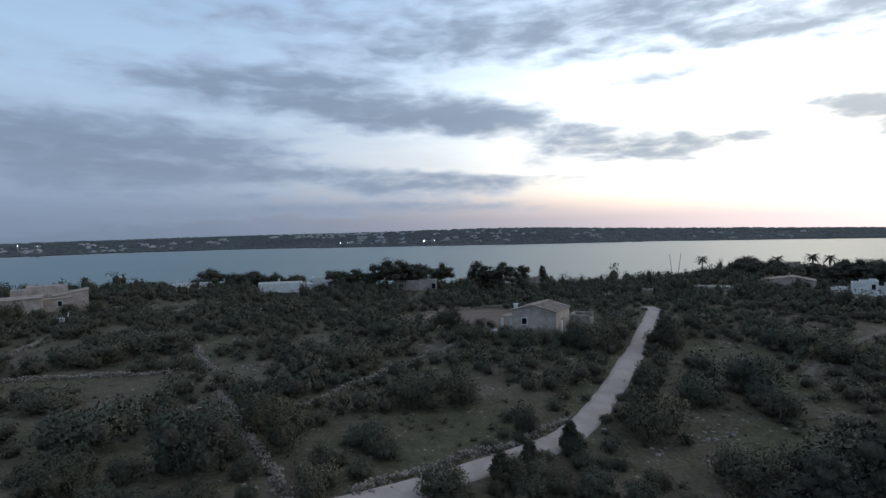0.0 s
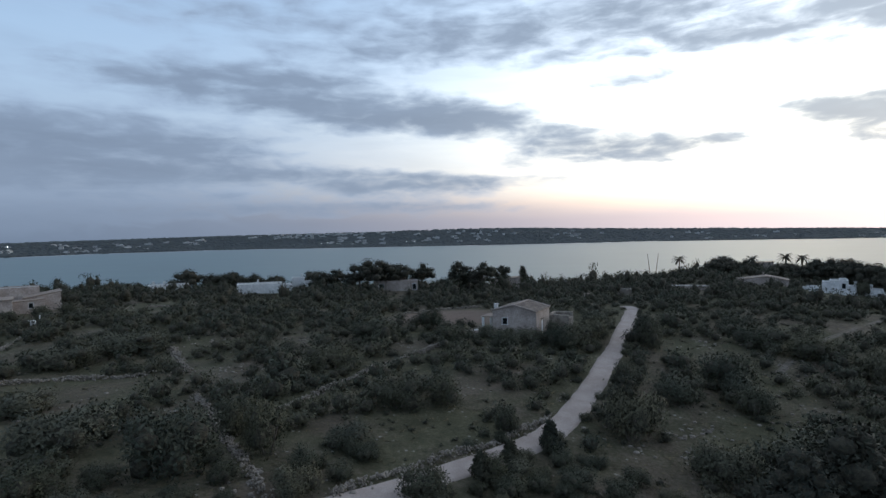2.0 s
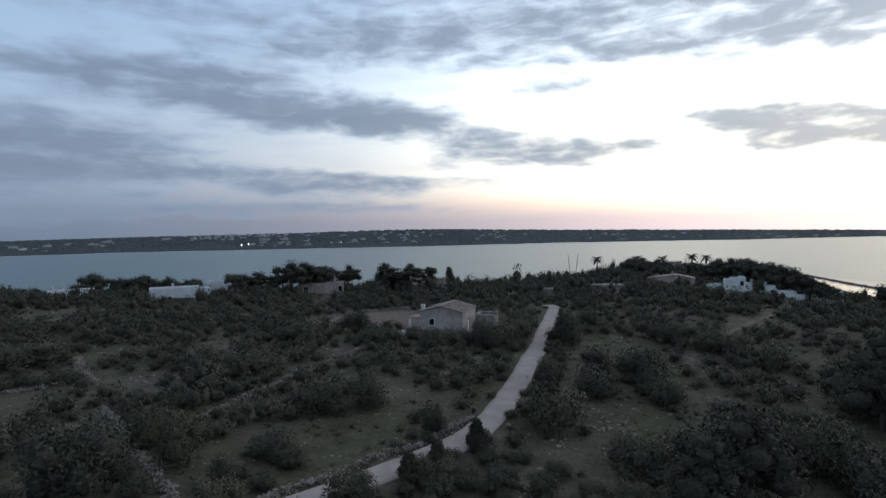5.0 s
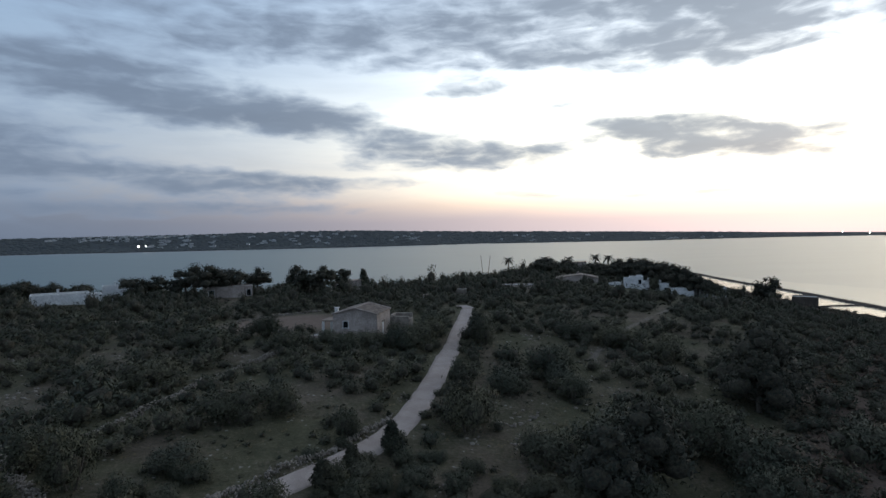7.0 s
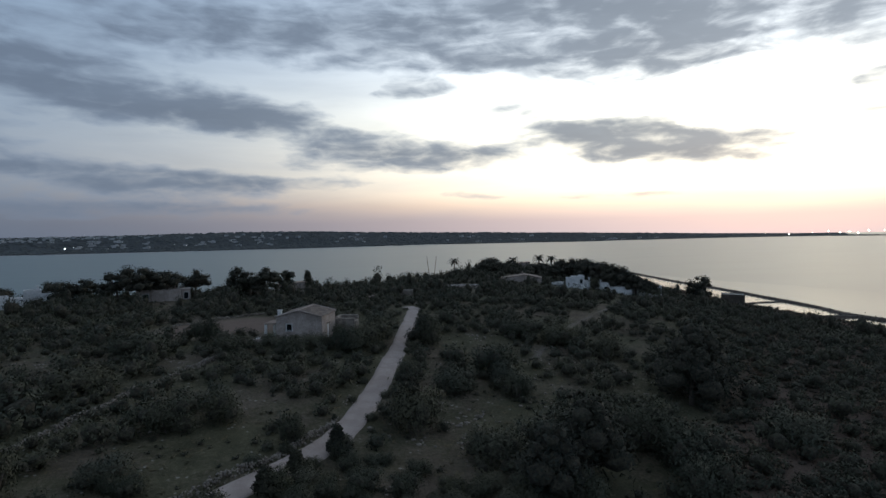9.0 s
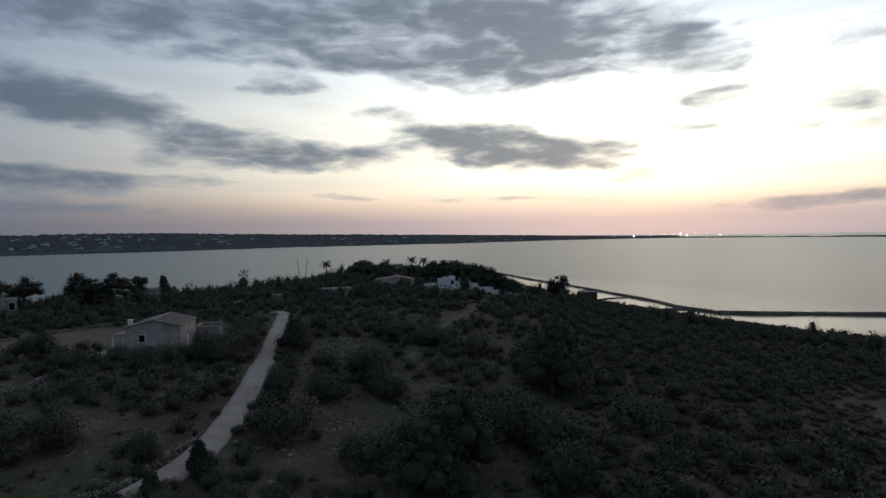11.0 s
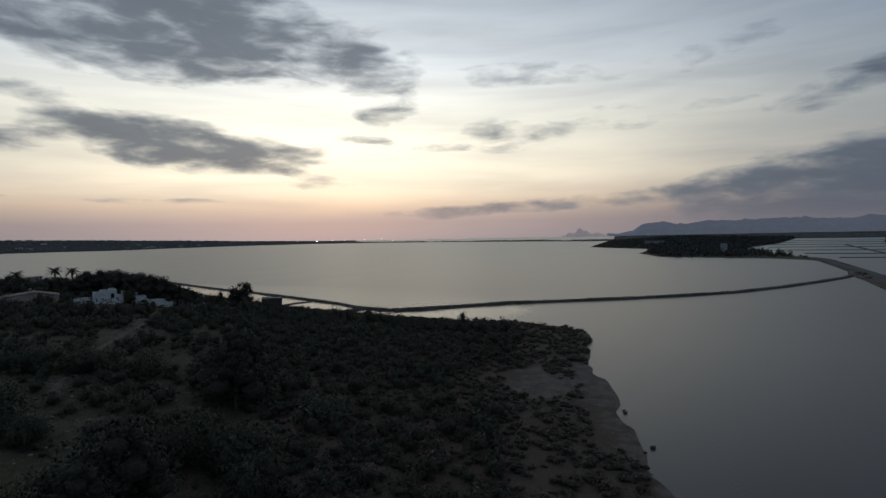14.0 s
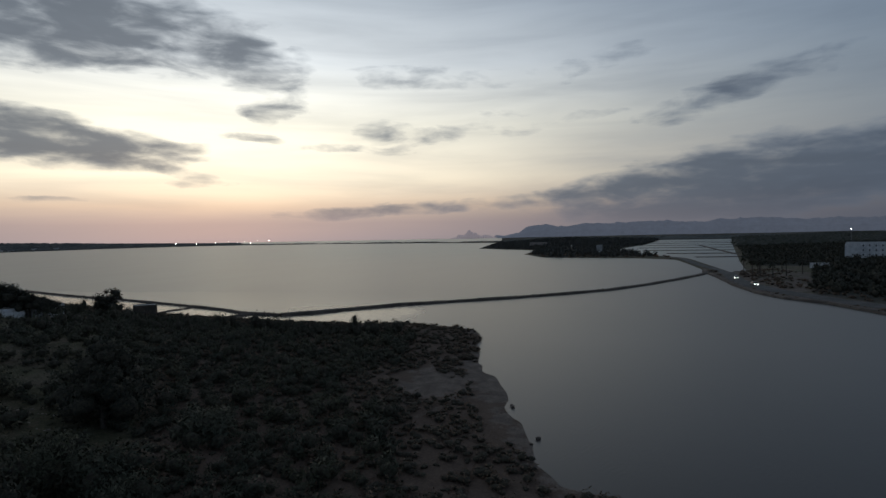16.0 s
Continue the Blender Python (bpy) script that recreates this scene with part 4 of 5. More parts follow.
def make_pine(x, y, height, spread, seed, label, umbrella=True, z=None, deep=0.72):
    r = np.random.default_rng(seed)
    h = thing("pine_tree", x, y, z, 0, label, "tree", "pines along the ridge")
    bm = bmesh.new()
    lean = r.uniform(-0.06, 0.06, 2) * height
    mid = (lean[0] * 0.5, lean[1] * 0.5, height * 0.35)
    rod(bm, (0, 0, -0.4), mid, 0.045 * height, 0.032 * height, 7)
    lobes = []
    n = 26 if umbrella else 15
    for i in range(n):
        a = i * 2.4 + r.uniform(-0.4, 0.4)
        if umbrella:
            q = ((i + 0.4) / n) ** 0.6 * r.uniform(0.85, 1.1)
            d = 0.82 * spread * q
            zz = height * (0.5 + 0.36 * (1 - 0.75 * q * q)) * r.uniform(0.48, 1.02)
            s = spread * r.uniform(0.17, 0.34)
            flat = deep * r.uniform(0.7, 1.1)
        else:
            k = i / n
            d = spread * 0.75 * (1 - 0.85 * k) * r.uniform(0.6, 1.0)
            zz = height * (0.22 + 0.68 * k)
            s = spread * (0.5 - 0.26 * k) * r.uniform(0.85, 1.15)
            flat = 0.85
        p = (lean[0] + d * math.cos(a), lean[1] + d * math.sin(a), zz)
        lobes.append((*p, s, s * flat))
        rod(bm, mid if umbrella else (0, 0, zz * 0.6), p, 0.018 * height, 0.006 * height, 5)
    part("trunk", bm, BARK, h)
    crown_parts(r, lobes, 2200, 0.022 * height + 0.1, PINE, h, 0.78, 0.25)
    return h


make_pine(-12.5, 141, 8.4, 6.0, 1, "broad dark umbrella pine with a spreading crown")
make_pine(-6.5, 143, 8.2, 5.0, 2, "broad dark umbrella pine over the pale house")
make_pine(-16.5, 143, 7.6, 4.0, 3, "dark umbrella pine with a flat crown")
make_pine(-0.8, 150, 7.4, 4.2, 4, "dark pine with a rounded crown")
make_pine(8.3, 139, 7.6, 3.6, 5, "dark pine with a dense rounded crown")
make_pine(14.2, 135, 7.8, 3.6, 6, "dark pine with a dense crown")
make_pine(11.2, 138, 6.6, 3.0, 7, "smaller dark pine between taller ones")
make_pine(20.5, 146, 6.8, 3.0, 8, "dark pine with a thin ragged crown")
make_pine(26.0, 148, 6.6, 1.6, 9, "slim dark conical pine tree", False)
make_pine(-62.5, 149, 5.6, 5.0, 10, "dark spreading pine behind the white bungalow")
make_pine(-52, 150, 5.6, 3.6, 31, "low dark pine on the ridge")
make_pine(-31, 158, 6.0, 4.4, 32, "low dark rounded pine tree")
for px, py, ph in ((-50.5, 151, 4.6), (-46, 153, 4.9), (-40.5, 151, 4.8), (-56.5, 150, 4.4), (-27.5, 150, 5.2)):
    make_pine(px, py, ph, 3.4, int(-px * 10), "low dark rounded pine among the white bungalows", deep=0.95)
make_pine(-24, 152, 6.2, 3.6, 33, "low dark rounded pine tree")
make_pine(95.5, 172, 5.2, 3.4, 11, "dark pine on the point")
make_pine(120.0, 150, 6.6, 5.0, 34, "dense dark pine behind the white villa")
make_pine(113.0, 155, 6.2, 4.6, 35, "dense dark pine behind the white villa")
make_pine(130.5, 146, 6.6, 4.5, 36, "dark pine at the end of the grove")
make_pine(133.5, 117.0, 9.6, 4.2, 12, "lone round-crowned pine standing above the pond", z=0.6, deep=1.0)
make_pine(26.5, 33.5, 6.6, 3.2, 13, "dark bushy young pine in the scrub", False)
make_pine(51.5, 46.5, 8.2, 4.4, 14, "tall dense dark pine in the scrub", False)
make_pine(48.3, 43.7, 6.8, 3.6, 15, "dense dark pine in the scrub", False)
make_pine(8.9, 40.2, 2.6, 0.75, 41, "small pointed young juniper beside the track", False)
make_pine(16.4, 45.4, 5.0, 1.9, 42, "dark pointed juniper tree beside the track", False)
make_pine(3.4, 35.6, 2.2, 0.8, 43, "small pointed young juniper beside the track", False)
make_pine(5.8, 38.3, 1.7, 0.7, 44, "small pointed young juniper beside the track", False)
make_pine(27.3, 69.0, 3.8, 2.0, 45, "dark rounded juniper beside the track", False)
make_pine(22.1, 32.0, 5.4, 2.8, 16, "dark bushy young pine tree", False)


for i in range(18):
    ga = radians(rnd.uniform(27.5, 43.0))
    gr = rnd.uniform(166, 184)
    make_pine(gr * math.sin(ga), gr * math.cos(ga), rnd.uniform(3.6, 5.0) + (1.6 if 0.62 < ga < 0.71 else 0.0), rnd.uniform(3.2, 4.6), 60 + i, "dense dark pine in the grove behind the villa", deep=0.85)


for ga, gr, gh, gs in ((39.6, 163, 7.2, 4.2), (40.8, 160, 7.4, 4.4), (41.8, 158, 7.0, 4.2), (42.9, 156, 6.2, 3.8), (38.3, 166, 7.0, 4.2), (44.0, 152, 4.8, 3.4)):
    make_pine(gr * math.sin(radians(ga)), gr * math.cos(radians(ga)), gh, gs, int(ga * 10), "dense dark pine behind the white villa wing", deep=0.95)


def make_palm(x, y, height, seed, label):
    r = random.Random(seed)
    h = thing("palm_tree", x, y, None, 0, label, "palm", "palms")
    bm = bmesh.new()
    rod(bm, (0, 0, -0.4), (0.1, 0, height * 0.5), 0.26, 0.2, 8)
    rod(bm, (0.1, 0, height * 0.5), (0.15, 0.05, height), 0.2, 0.24, 8)
    part("trunk", bm, BARK, h)
    for i in range(22):
        a = i * 2.39996 + r.uniform(-0.2, 0.2)
        lift = 1.1 - 1.9 * i / 21
        length = r.uniform(2.2, 3.0)
        v, f = [], []
        steps = 7
        for k in range(steps + 1):
            s = k / steps
            d = length * s
            z = height + 0.1 + d * math.sin(lift) * 0.8 - 0.17 * d * d * (0.6 + 0.2 * s)
            w = 0.26 * math.sin(math.pi * min(0.98, 0.12 + 0.8 * s)) + 0.03
            cx, cy = 0.15 + d * math.cos(a) * math.cos(lift * 0.6), 0.05 + d * math.sin(a) * math.cos(lift * 0.6)
            nx, ny = -math.sin(a) * w, math.cos(a) * w
            v += [(cx - nx, cy - ny, z - w * 0.5), (cx, cy, z), (cx + nx, cy + ny, z - w * 0.5)]
            if k:
                b = 3 * (k - 1)
                f += [(b, b + 1, b + 4, b + 3), (b + 1, b + 2, b + 5, b + 4)]
        part("frond", (v, f), PINE, h)
    return h


for i, (x, y, hh) in enumerate([(90.7, 194.9, 8.2), (103.1, 188.6, 5.8), (110.7, 184.3, 5.0), (118.9, 179.1, 6.8), (122.7, 176.5, 7.0), (132.1, 169.6, 7.4), (137, 168, 6.4)]):
    make_palm(x, y, hh, i, "date palm with a ragged crown above the trees")

# ------------------------------------------------------------------ bushes: measured ones first, then the heath
BUSHES = [(-24.4, 37.2, 3.4, 3.2), (-15.8, 34.6, 3.0, 3.6), (-21.8, 30.3, 2.4, 2.2), (-33.5, 46.8, 3.0, 2.0), (-14.6, 41.9, 1.9, 2.5), (-11.0, 38.2, 1.9, 3.2), (-7.8, 32.9, 1.7, 2.2),
          (-5.7, 39.9, 2.0, 1.8), (-2.4, 47.6, 2.8, 2.6), (1.6, 48.5, 2.1, 2.4), (-10.3, 60.3, 3.5, 2.8), (6.2, 43.1, 1.2, 2.2), (0.8, 83.0, 2.6, 2.8), (-40.3, 62.8, 4.0, 2.8), (-75.5, 86, 2.2, 3.1), (-72.5, 87.0, 2.0, 2.7), (-69.5, 88.6, 2.1, 2.9), (-66.5, 90.6, 1.6, 1.8), (-63.2, 93.4, 1.8, 2.0), (-60.8, 96.2, 1.7, 1.9), (10.9, 73.6, 1.3, 1.5), (13.3, 72.2, 1.2, 1.2), (17.3, 74.4, 1.4, 2.0), (97.2, 120.0, 1.9, 2.9),
          (-36.5, 69.2, 4.6, 2.8), (-6.7, 75.3, 4.2, 2.8), (9.6, 67.0, 2.4, 2.2), (8.6, 73.8, 2.0, 1.8), (13.4, 70.4, 2.2, 2.2), (3.5, 70.5, 2.8, 2.4), (23.5, 75.5, 2.4, 2.8), (25.0, 81.0, 2.4, 2.8), (22.6, 73.2, 2.2, 3.0), (16.9, 67.8, 2.8, 2.7), (20.5, 70.4, 2.7, 3.6)]
BUSHES_EAST = [(16.6, 43.9, 2.6, 4.2), (19.8, 55.0, 1.4, 2.4), (28.2, 68.4, 2.1, 3.6), (23.6, 51.2, 2.6, 2.8), (30.8, 55.6, 3.4, 3.4), (29.4, 48.6, 2.1, 2.4), (26.8, 38.6, 3.6, 4.0),
               (20.3, 37.4, 2.6, 3.0), (43.1, 68.8, 3.8, 2.6), (46.3, 65.4, 3.4, 2.6), (-0.2, 33.6, 1.9, 1.9), (4.2, 36.0, 1.2, 1.7), (8.9, 39.9, 0.8, 1.5), (30.2, 52.4, 1.9, 3.0),
               (50.0, 58.8, 3.0, 3.6), (32.7, 28.4, 2.4, 3.4), (35.0, 37.9, 3.0, 3.4), (50.8, 34.1, 3.8, 3.2), (36.2, 32.8, 3.8, 3.8)]
CLEAR = [(-50.6, 68.2, 4.5), (-37.2, 66.6, 3), (-38.5, 55.5, 4.8), (-30.9, 54.2, 5), (-29.6, 47.5, 3), (-33.4, 42.3, 2.4), (-20.2, 37.1, 2.2), (-48.2, 80.6, 2.6), (-28.9, 73.1, 3.5),
         (-16.3, 73.5, 3.5), (-21.4, 58.4, 3.4), (-15.9, 33.5, 2.2), (0.5, 46.7, 4), (-2.1, 41.2, 2.8), (-9.1, 38.5, 2), (4.3, 52.3, 2.5), (33, 67.4, 5.5), (23.2, 47.5, 4.2), (17, 39.7, 3.3)]
CLEAR_EAST = [(33.9, 56.1, 2.2), (34.4, 51.3, 2.2), (54, 101, 4), (-49, 105.8, 7), (15.4, 44.3, 2), (25.2, 41.7, 3), (56.6, 62.3, 4), (27.6, 44.7, 2.4), (63.9, 77.8, 4),
              (43.5, 35.6, 2.6), (29.2, 33, 2.6), (45.7, 44.7, 2.4), (3.5, 95, 11), (13.5, 79.5, 6.5), (21.6, 84.5, 3), (77, 19.5, 9)]


def seg_dist(line, x, y):
    best = np.full(np.shape(x), 1e9)
    for (x0, y0), (x1, y1) in zip(line, line[1:]):
        dx, dy = x1 - x0, y1 - y0
        s = np.clip(((x - x0) * dx + (y - y0) * dy) / (dx * dx + dy * dy), 0, 1)
        best = np.minimum(best, np.hypot(x - x0 - s * dx, y - y0 - s * dy))
    return best


def room(x, y):
    """How far a place is from what must stay clear."""
    d = np.minimum(seg_dist(ROAD, x, y) - 1.3, seg_dist(PATH, x, y) - 0.6)
    for line in WALLS:
        d = np.minimum(d, seg_dist(line, x, y) - 0.5)
    for cx, cy, r in CLEAR + CLEAR_EAST + HOMES:
        d = np.minimum(d, np.hypot(x - cx, y - cy) - r)
    return d


def bush_proto(seed, leaf, tall, count, size):
    r = np.random.default_rng(seed)
    h = new("bush")
    bm = bmesh.new()
    for i in range(5):
        a = r.uniform(0, 6.28)
        rod(bm, (0.05 * math.cos(a), 0.05 * math.sin(a), -0.15), (0.4 * math.cos(a), 0.4 * math.sin(a), 0.55 * tall), 0.05, 0.02, 5)
    part("stem", bm, BARK, h)
    crown_parts(r, bush_lobes(r, 9, tall), count, size, leaf, h, 0.56, 0.12)
    return h


PROTOS = [bush_proto(100 + i, LEAF if i % 3 else GREY_LEAF, 1.0 + 0.12 * (i % 3), 3300, 0.056) for i in range(7)]
WORDS = ["dense dark green juniper bush on the heath", "rounded grey-green mastic bush on the heath", "wide dark evergreen bush on dry ground"]
spots = list(BUSHES + BUSHES_EAST)
# the heath: keep trying places until it is as dense as it looks
N = 42000
cx = rng.uniform(-230, 150, N)
cy = rng.uniform(-20, 330, N)
land = inland(SHORE, cx, cy)
azi = np.degrees(np.arctan2(cx, cy))
rad = np.hypot(cx, cy)
free = room(cx, cy)
size = rng.uniform(0.7, 1.0, N) * (0.9 + 1.5 * rng.beta(1.3, 2.6, N))
patchy = ripple(cx, cy, 9.0) * 0.5 + ripple(cx + 40, cy, 23.0) * 0.5
keep = (land > 14) & (azi > -47) & (azi < 100) & (rad > 20) & (free > size * 0.55) & (patchy > -0.75 + rng.uniform(-0.3, 0.5, N))
cx, cy, size, rad, land = cx[keep], cy[keep], size[keep], rad[keep], land[keep]
far = rad > 115
size = np.where(far, size * 1.42, size * (1 + 0.3 * smooth(38, 60, rad)))
cell, chosen = {}, []
for i in range(len(cx)):
    k = (int(cx[i] // 6), int(cy[i] // 6))
    ok = True
    for a in (-1, 0, 1):
        for b in (-1, 0, 1):
            for j in cell.get((k[0] + a, k[1] + b), ()):
                if math.hypot(cx[i] - cx[j], cy[i] - cy[j]) < (size[i] + size[j]) * 0.52:
                    ok = False
    if ok:
        cell.setdefault(k, []).append(i)
        chosen.append(i)
near_first = sorted(chosen, key=lambda i: rad[i])
for i in near_first[:230]:
    spots.append((float(cx[i]), float(cy[i]), float(size[i]), float(size[i] * rnd.uniform(0.85, 1.2))))
for (x0, y0), (x1, y1) in zip(ROAD[2:], ROAD[3:]):
    for _ in range(int(math.hypot(x1 - x0, y1 - y0) / 2.0)):
        s = rnd.random()
        side = rnd.choice((1, 1, 1, -1)) * rnd.uniform(1.25, 1.9)
        ln = math.hypot(x1 - x0, y1 - y0)
        q = rnd.uniform(0.35, 0.95)
        spots.append((x0 + (x1 - x0) * s + (y1 - y0) / ln * side, y0 + (y1 - y0) * s - (x1 - x0) / ln * side, q, q * rnd.uniform(0.8, 1.5)))
for n, (x, y, w, hgt) in enumerate(spots):
    k = n % 7
    m = pose(x, y, z_at(x, y) - 0.1, 0, 0, rnd.uniform(0, 360)) @ Matrix.Diagonal((w, w * rnd.uniform(0.85, 1.1), hgt / 1.1, 1.0))
    ob = PROTOS[k] if n >= len(spots) - 7 else copy_thing(PROTOS[k], m)
    tagged(ob, WORDS[1] if k % 3 == 0 else WORDS[0] if hgt > w else WORDS[2], "bush", "bushes on the heath")
    if ob is PROTOS[k]:
        ob.matrix_basis = m


def stuff_bushes(name, places, leaf, variants, count, leaf_size, label, category, lobes=4, tall=1.0, balls=2):
    """Bushes past counting: one crown of leaves and one of dark inner lumps, joined."""
    base = []
    for s in range(variants):
        r = np.random.default_rng(700 + s)
        lb = bush_lobes(r, lobes, tall)
        base.append((leaves(r, lb, count, leaf_size), core_of(r, lb[:balls], 0.66, PEBBLES)))
    lv, cv, nv = [], [], []
    for x, y, z, w, hgt in places:
        (v1, f1, n1), (v2, f2) = base[rng.integers(variants)]
        a = rng.uniform(0, 6.28)
        rot = np.array([[math.cos(a), math.sin(a), 0], [-math.sin(a), math.cos(a), 0], [0, 0, 1]])
        sc = np.array([w, w, hgt])
        o = np.array([x, y, z])
        lv.append((v1 @ rot * sc + o, f1))
        nv.append(n1 @ rot)
        cv.append((v2 @ rot * sc + o, f2))
    v, f = gather(lv)
    top = from_arrays(name, v, f, leaf, None, label, "stuff", np.concatenate(nv))
    tagged(top, "", category)
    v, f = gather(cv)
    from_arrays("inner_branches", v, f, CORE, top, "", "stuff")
    return top


rest = near_first[230:]
mid = [i for i in rest if rad[i] < 115]
azi = np.degrees(np.arctan2(cx, cy))
out = [i for i in rest if rad[i] >= 115 and not (azi[i] < 21 and rad[i] > 178)]
zm = ground(cx, cy)
stuff_bushes("heath_bushes", [(cx[i], cy[i], zm[i] - 0.1, size[i], size[i] * rng.uniform(0.85, 1.2)) for i in mid], LEAF, 7, 230, 0.115, "countless dark juniper and mastic bushes on the heath", "bushes")
stuff_bushes("ridge_trees", [(cx[i], cy[i], zm[i] - 0.2, size[i], size[i] * rng.uniform(0.75, 1.35) * rng.choice([1.0, 1.0, 1.0, 1.35]) * (1.2 if azi[i] > -14 else 1.0)) for i in out], LEAF, 7, 135, 0.105, "low dark woodland of juniper and pine along the ridge", "trees")

# marsh scrub on the flat shore, dry grass, loose stones
def scatter(n, x0, x1, y0, y1, test):
    x, y = rng.uniform(x0, x1, n), rng.uniform(y0, y1, n)
    k = test(x, y)
    x, y = x[k], y[k]
    return x, y, ground(x, y)


def marsh(x, y):
    d = inland(SHORE, x, y)
    a = np.degrees(np.arctan2(x, y))
    p = ripple(x, y, 5.0) * 0.5 + ripple(x + 9, y, 11.0) * 0.5
    open_sand = np.hypot((x - 82) / 13, (y - 15.5) / 6.5) < 1
    return (d > 0.9 + 3.0 * ((x > 58) & (x < 97))) & (d < 60 - 20 * (a < 52)) & (a > 44) & (a < 100) & (y > -8) & (p > -0.62 + rng.uniform(-0.2, 0.2, len(x))) & ~(open_sand & (p < 0.05))


x, y, z = scatter(21000, 35, 190, -8, 250, marsh)
x, y, z = x[:8000], y[:8000], z[:8000]
w = rng.uniform(0.5, 1.6, len(x))
stuff_bushes("marsh_scrub", list(zip(x, y, z - 0.08, w, w * rng.uniform(0.45, 0.9, len(x)))), MARSH, 5, 40, 0.14, "low brown-green marsh scrub on the flat shore", "scrub", 4, 0.8, 2)
# thick fringe on the outer shore
fr = []
for (x0, y0), (x1, y1) in zip(SHORE[8:19], SHORE[9:20]):
    for _ in range(int(math.hypot(x1 - x0, y1 - y0) * 1.6)):
        s = rng.uniform()
        fx, fy = x0 + (x1 - x0) * s + rng.uniform(-7, 0.4), y0 + (y1 - y0) * s + rng.uniform(-0.5, 3.5)
        if inland(SHORE, np.array([fx]), np.array([fy]))[0] > 0.3 and not (x0 < 92 and rng.uniform() < 0.75):
            q = rng.uniform(0.7, 1.4)
            fr.append((fx, fy, z_at(fx, fy) - 0.1, q, q * rng.uniform(0.45, 0.75)))
stuff_bushes("shore_scrub", fr, MARSH, 5, 150, 0.11, "dark saltbush fringe along the waterline", "scrub", 5, 1.0)


def tufts(n, test, x0, x1, y0, y1, size, mat, name, label, category):
    x, y, z = scatter(n, x0, x1, y0, y1, test)
    k = len(x)
    blades = 7
    a = rng.uniform(0, 6.28, (k, blades))
    s = size * rng.uniform(0.5, 1.3, (k, 1)) * rng.uniform(0.6, 1.2, (k, blades))
    c = np.stack([x, y, z - 0.03], 1)[:, None, :] + np.stack([rng.normal(0, 0.2, (k, blades)), rng.normal(0, 0.2, (k, blades)), np.zeros((k, blades))], 2)
    d = np.stack([np.cos(a), np.sin(a), np.zeros_like(a)], 2)
    up = np.stack([-np.sin(a), np.cos(a), np.full_like(a, 0.4)], 2) * s[..., None]
    v = np.stack([c - d * 0.12, c + d * 0.12, c + up], 2).reshape(-1, 3)
    ob = from_arrays(name, v, np.arange(len(v)).reshape(-1, 3), mat, None, label, "stuff", np.tile(np.array([0.0, 0.0, 1.0]), (len(v), 1)))
    tagged(ob, "", category)


def heath(x, y):
    a, r = np.degrees(np.arctan2(x, y)), np.hypot(x, y)
    return (a > -46) & (a < 95) & (r > 24) & (r < 105) & (inland(SHORE, x, y) > 12 + 40 * smooth(44, 58, a)) & (seg_dist(ROAD, x, y) > 1.4) & (np.hypot((x - 3.5) / 11, (y - 95) / 11) > 1) & (np.hypot(x - 14, y - 82) > 7)


tufts(15000, heath, -75, 90, 5, 105, 0.24, DRY, "dry_grass", "tufts of dry yellowish grass and herbs", "grass")


def low(x, y):
    p = ripple(x, y, 4.0) * 0.5 + ripple(x + 5, y, 9.0) * 0.5
    a, r = np.degrees(np.arctan2(x, y)), np.hypot(x, y)
    d = np.minimum(seg_dist(ROAD, x, y) - 1.4, np.hypot((x - 3.5) / 11, (y - 95) / 11) * 9 - 9)
    d = np.minimum(np.minimum(d, np.hypot(x - 13.5, y - 78) - 5.5), np.hypot(x + 61, y - 87) - 2.5)
    for cx, cy, cr in CLEAR + CLEAR_EAST:
        d = np.minimum(d, np.hypot(x - cx, y - cy) - cr * rng.uniform(0.2, 0.9, len(x)))
    return (a > -46) & (a < 95) & (r > 24) & (r < 165) & (inland(SHORE, x, y) > 10 + 30 * smooth(44, 58, a)) & (d > 0.4) & (p > rng.uniform(-0.9, 0.35, len(x)))


x, y, z = scatter(7000, -100, 125, 5, 150, low)
far_off = np.hypot(x, y)
w = rng.uniform(0.22, 0.6, len(x)) * (1 + 0.5 * smooth(60, 140, far_off))
stuff_bushes("low_scrub", list(zip(x, y, z - 0.05, w, w * rng.uniform(0.5, 0.95, len(x)))), LEAF, 7, 34, 0.26, "low rosemary and heather scrub between the bushes", "scrub", 3, 0.9, 1)


def stony(x, y):
    p = ripple(x, y, 6.0) * 0.5 + ripple(x, y + 30, 2.7) * 0.5
    return heath(x, y) & (p > 0.35)


x, y, z = scatter(6500, -75, 90, 5, 105, stony)
bits = []
for i in range(len(x)):
    v, f = PEBBLES[rng.integers(6)]
    k = rng.uniform(0.08, 0.26)
    bits.append((v * np.array([k, k * rng.uniform(0.7, 1.2), k * 0.6]) + np.array([x[i], y[i], z[i] + 0.02]), f))
for cx0, cy0, n, sp in ((22.6, 44.6, 40, 1.3), (-27.5, 72.5, 50, 3.0), (-21.8, 59.6, 50, 2.2), (33, 47, 40, 3.0), (48.5, 52.0, 6, 0.8), (40, 55, 50, 4.0)):
    for _ in range(n):
        v, f = PEBBLES[rng.integers(6)]
        k = rng.uniform(0.06, 0.22)
        px, py = cx0 + rng.normal(0, sp), cy0 + rng.normal(0, sp)
        bits.append((v * np.array([k, k, k * 0.5]) + np.array([px, py, z_at(px, py) + 0.04]), f))
v, f = gather(bits)
ob = from_arrays("loose_stones", v, f, RUBBLE, None, "scattered pale limestone rubble on the heath", "stuff")
tagged(ob, "", "stones")
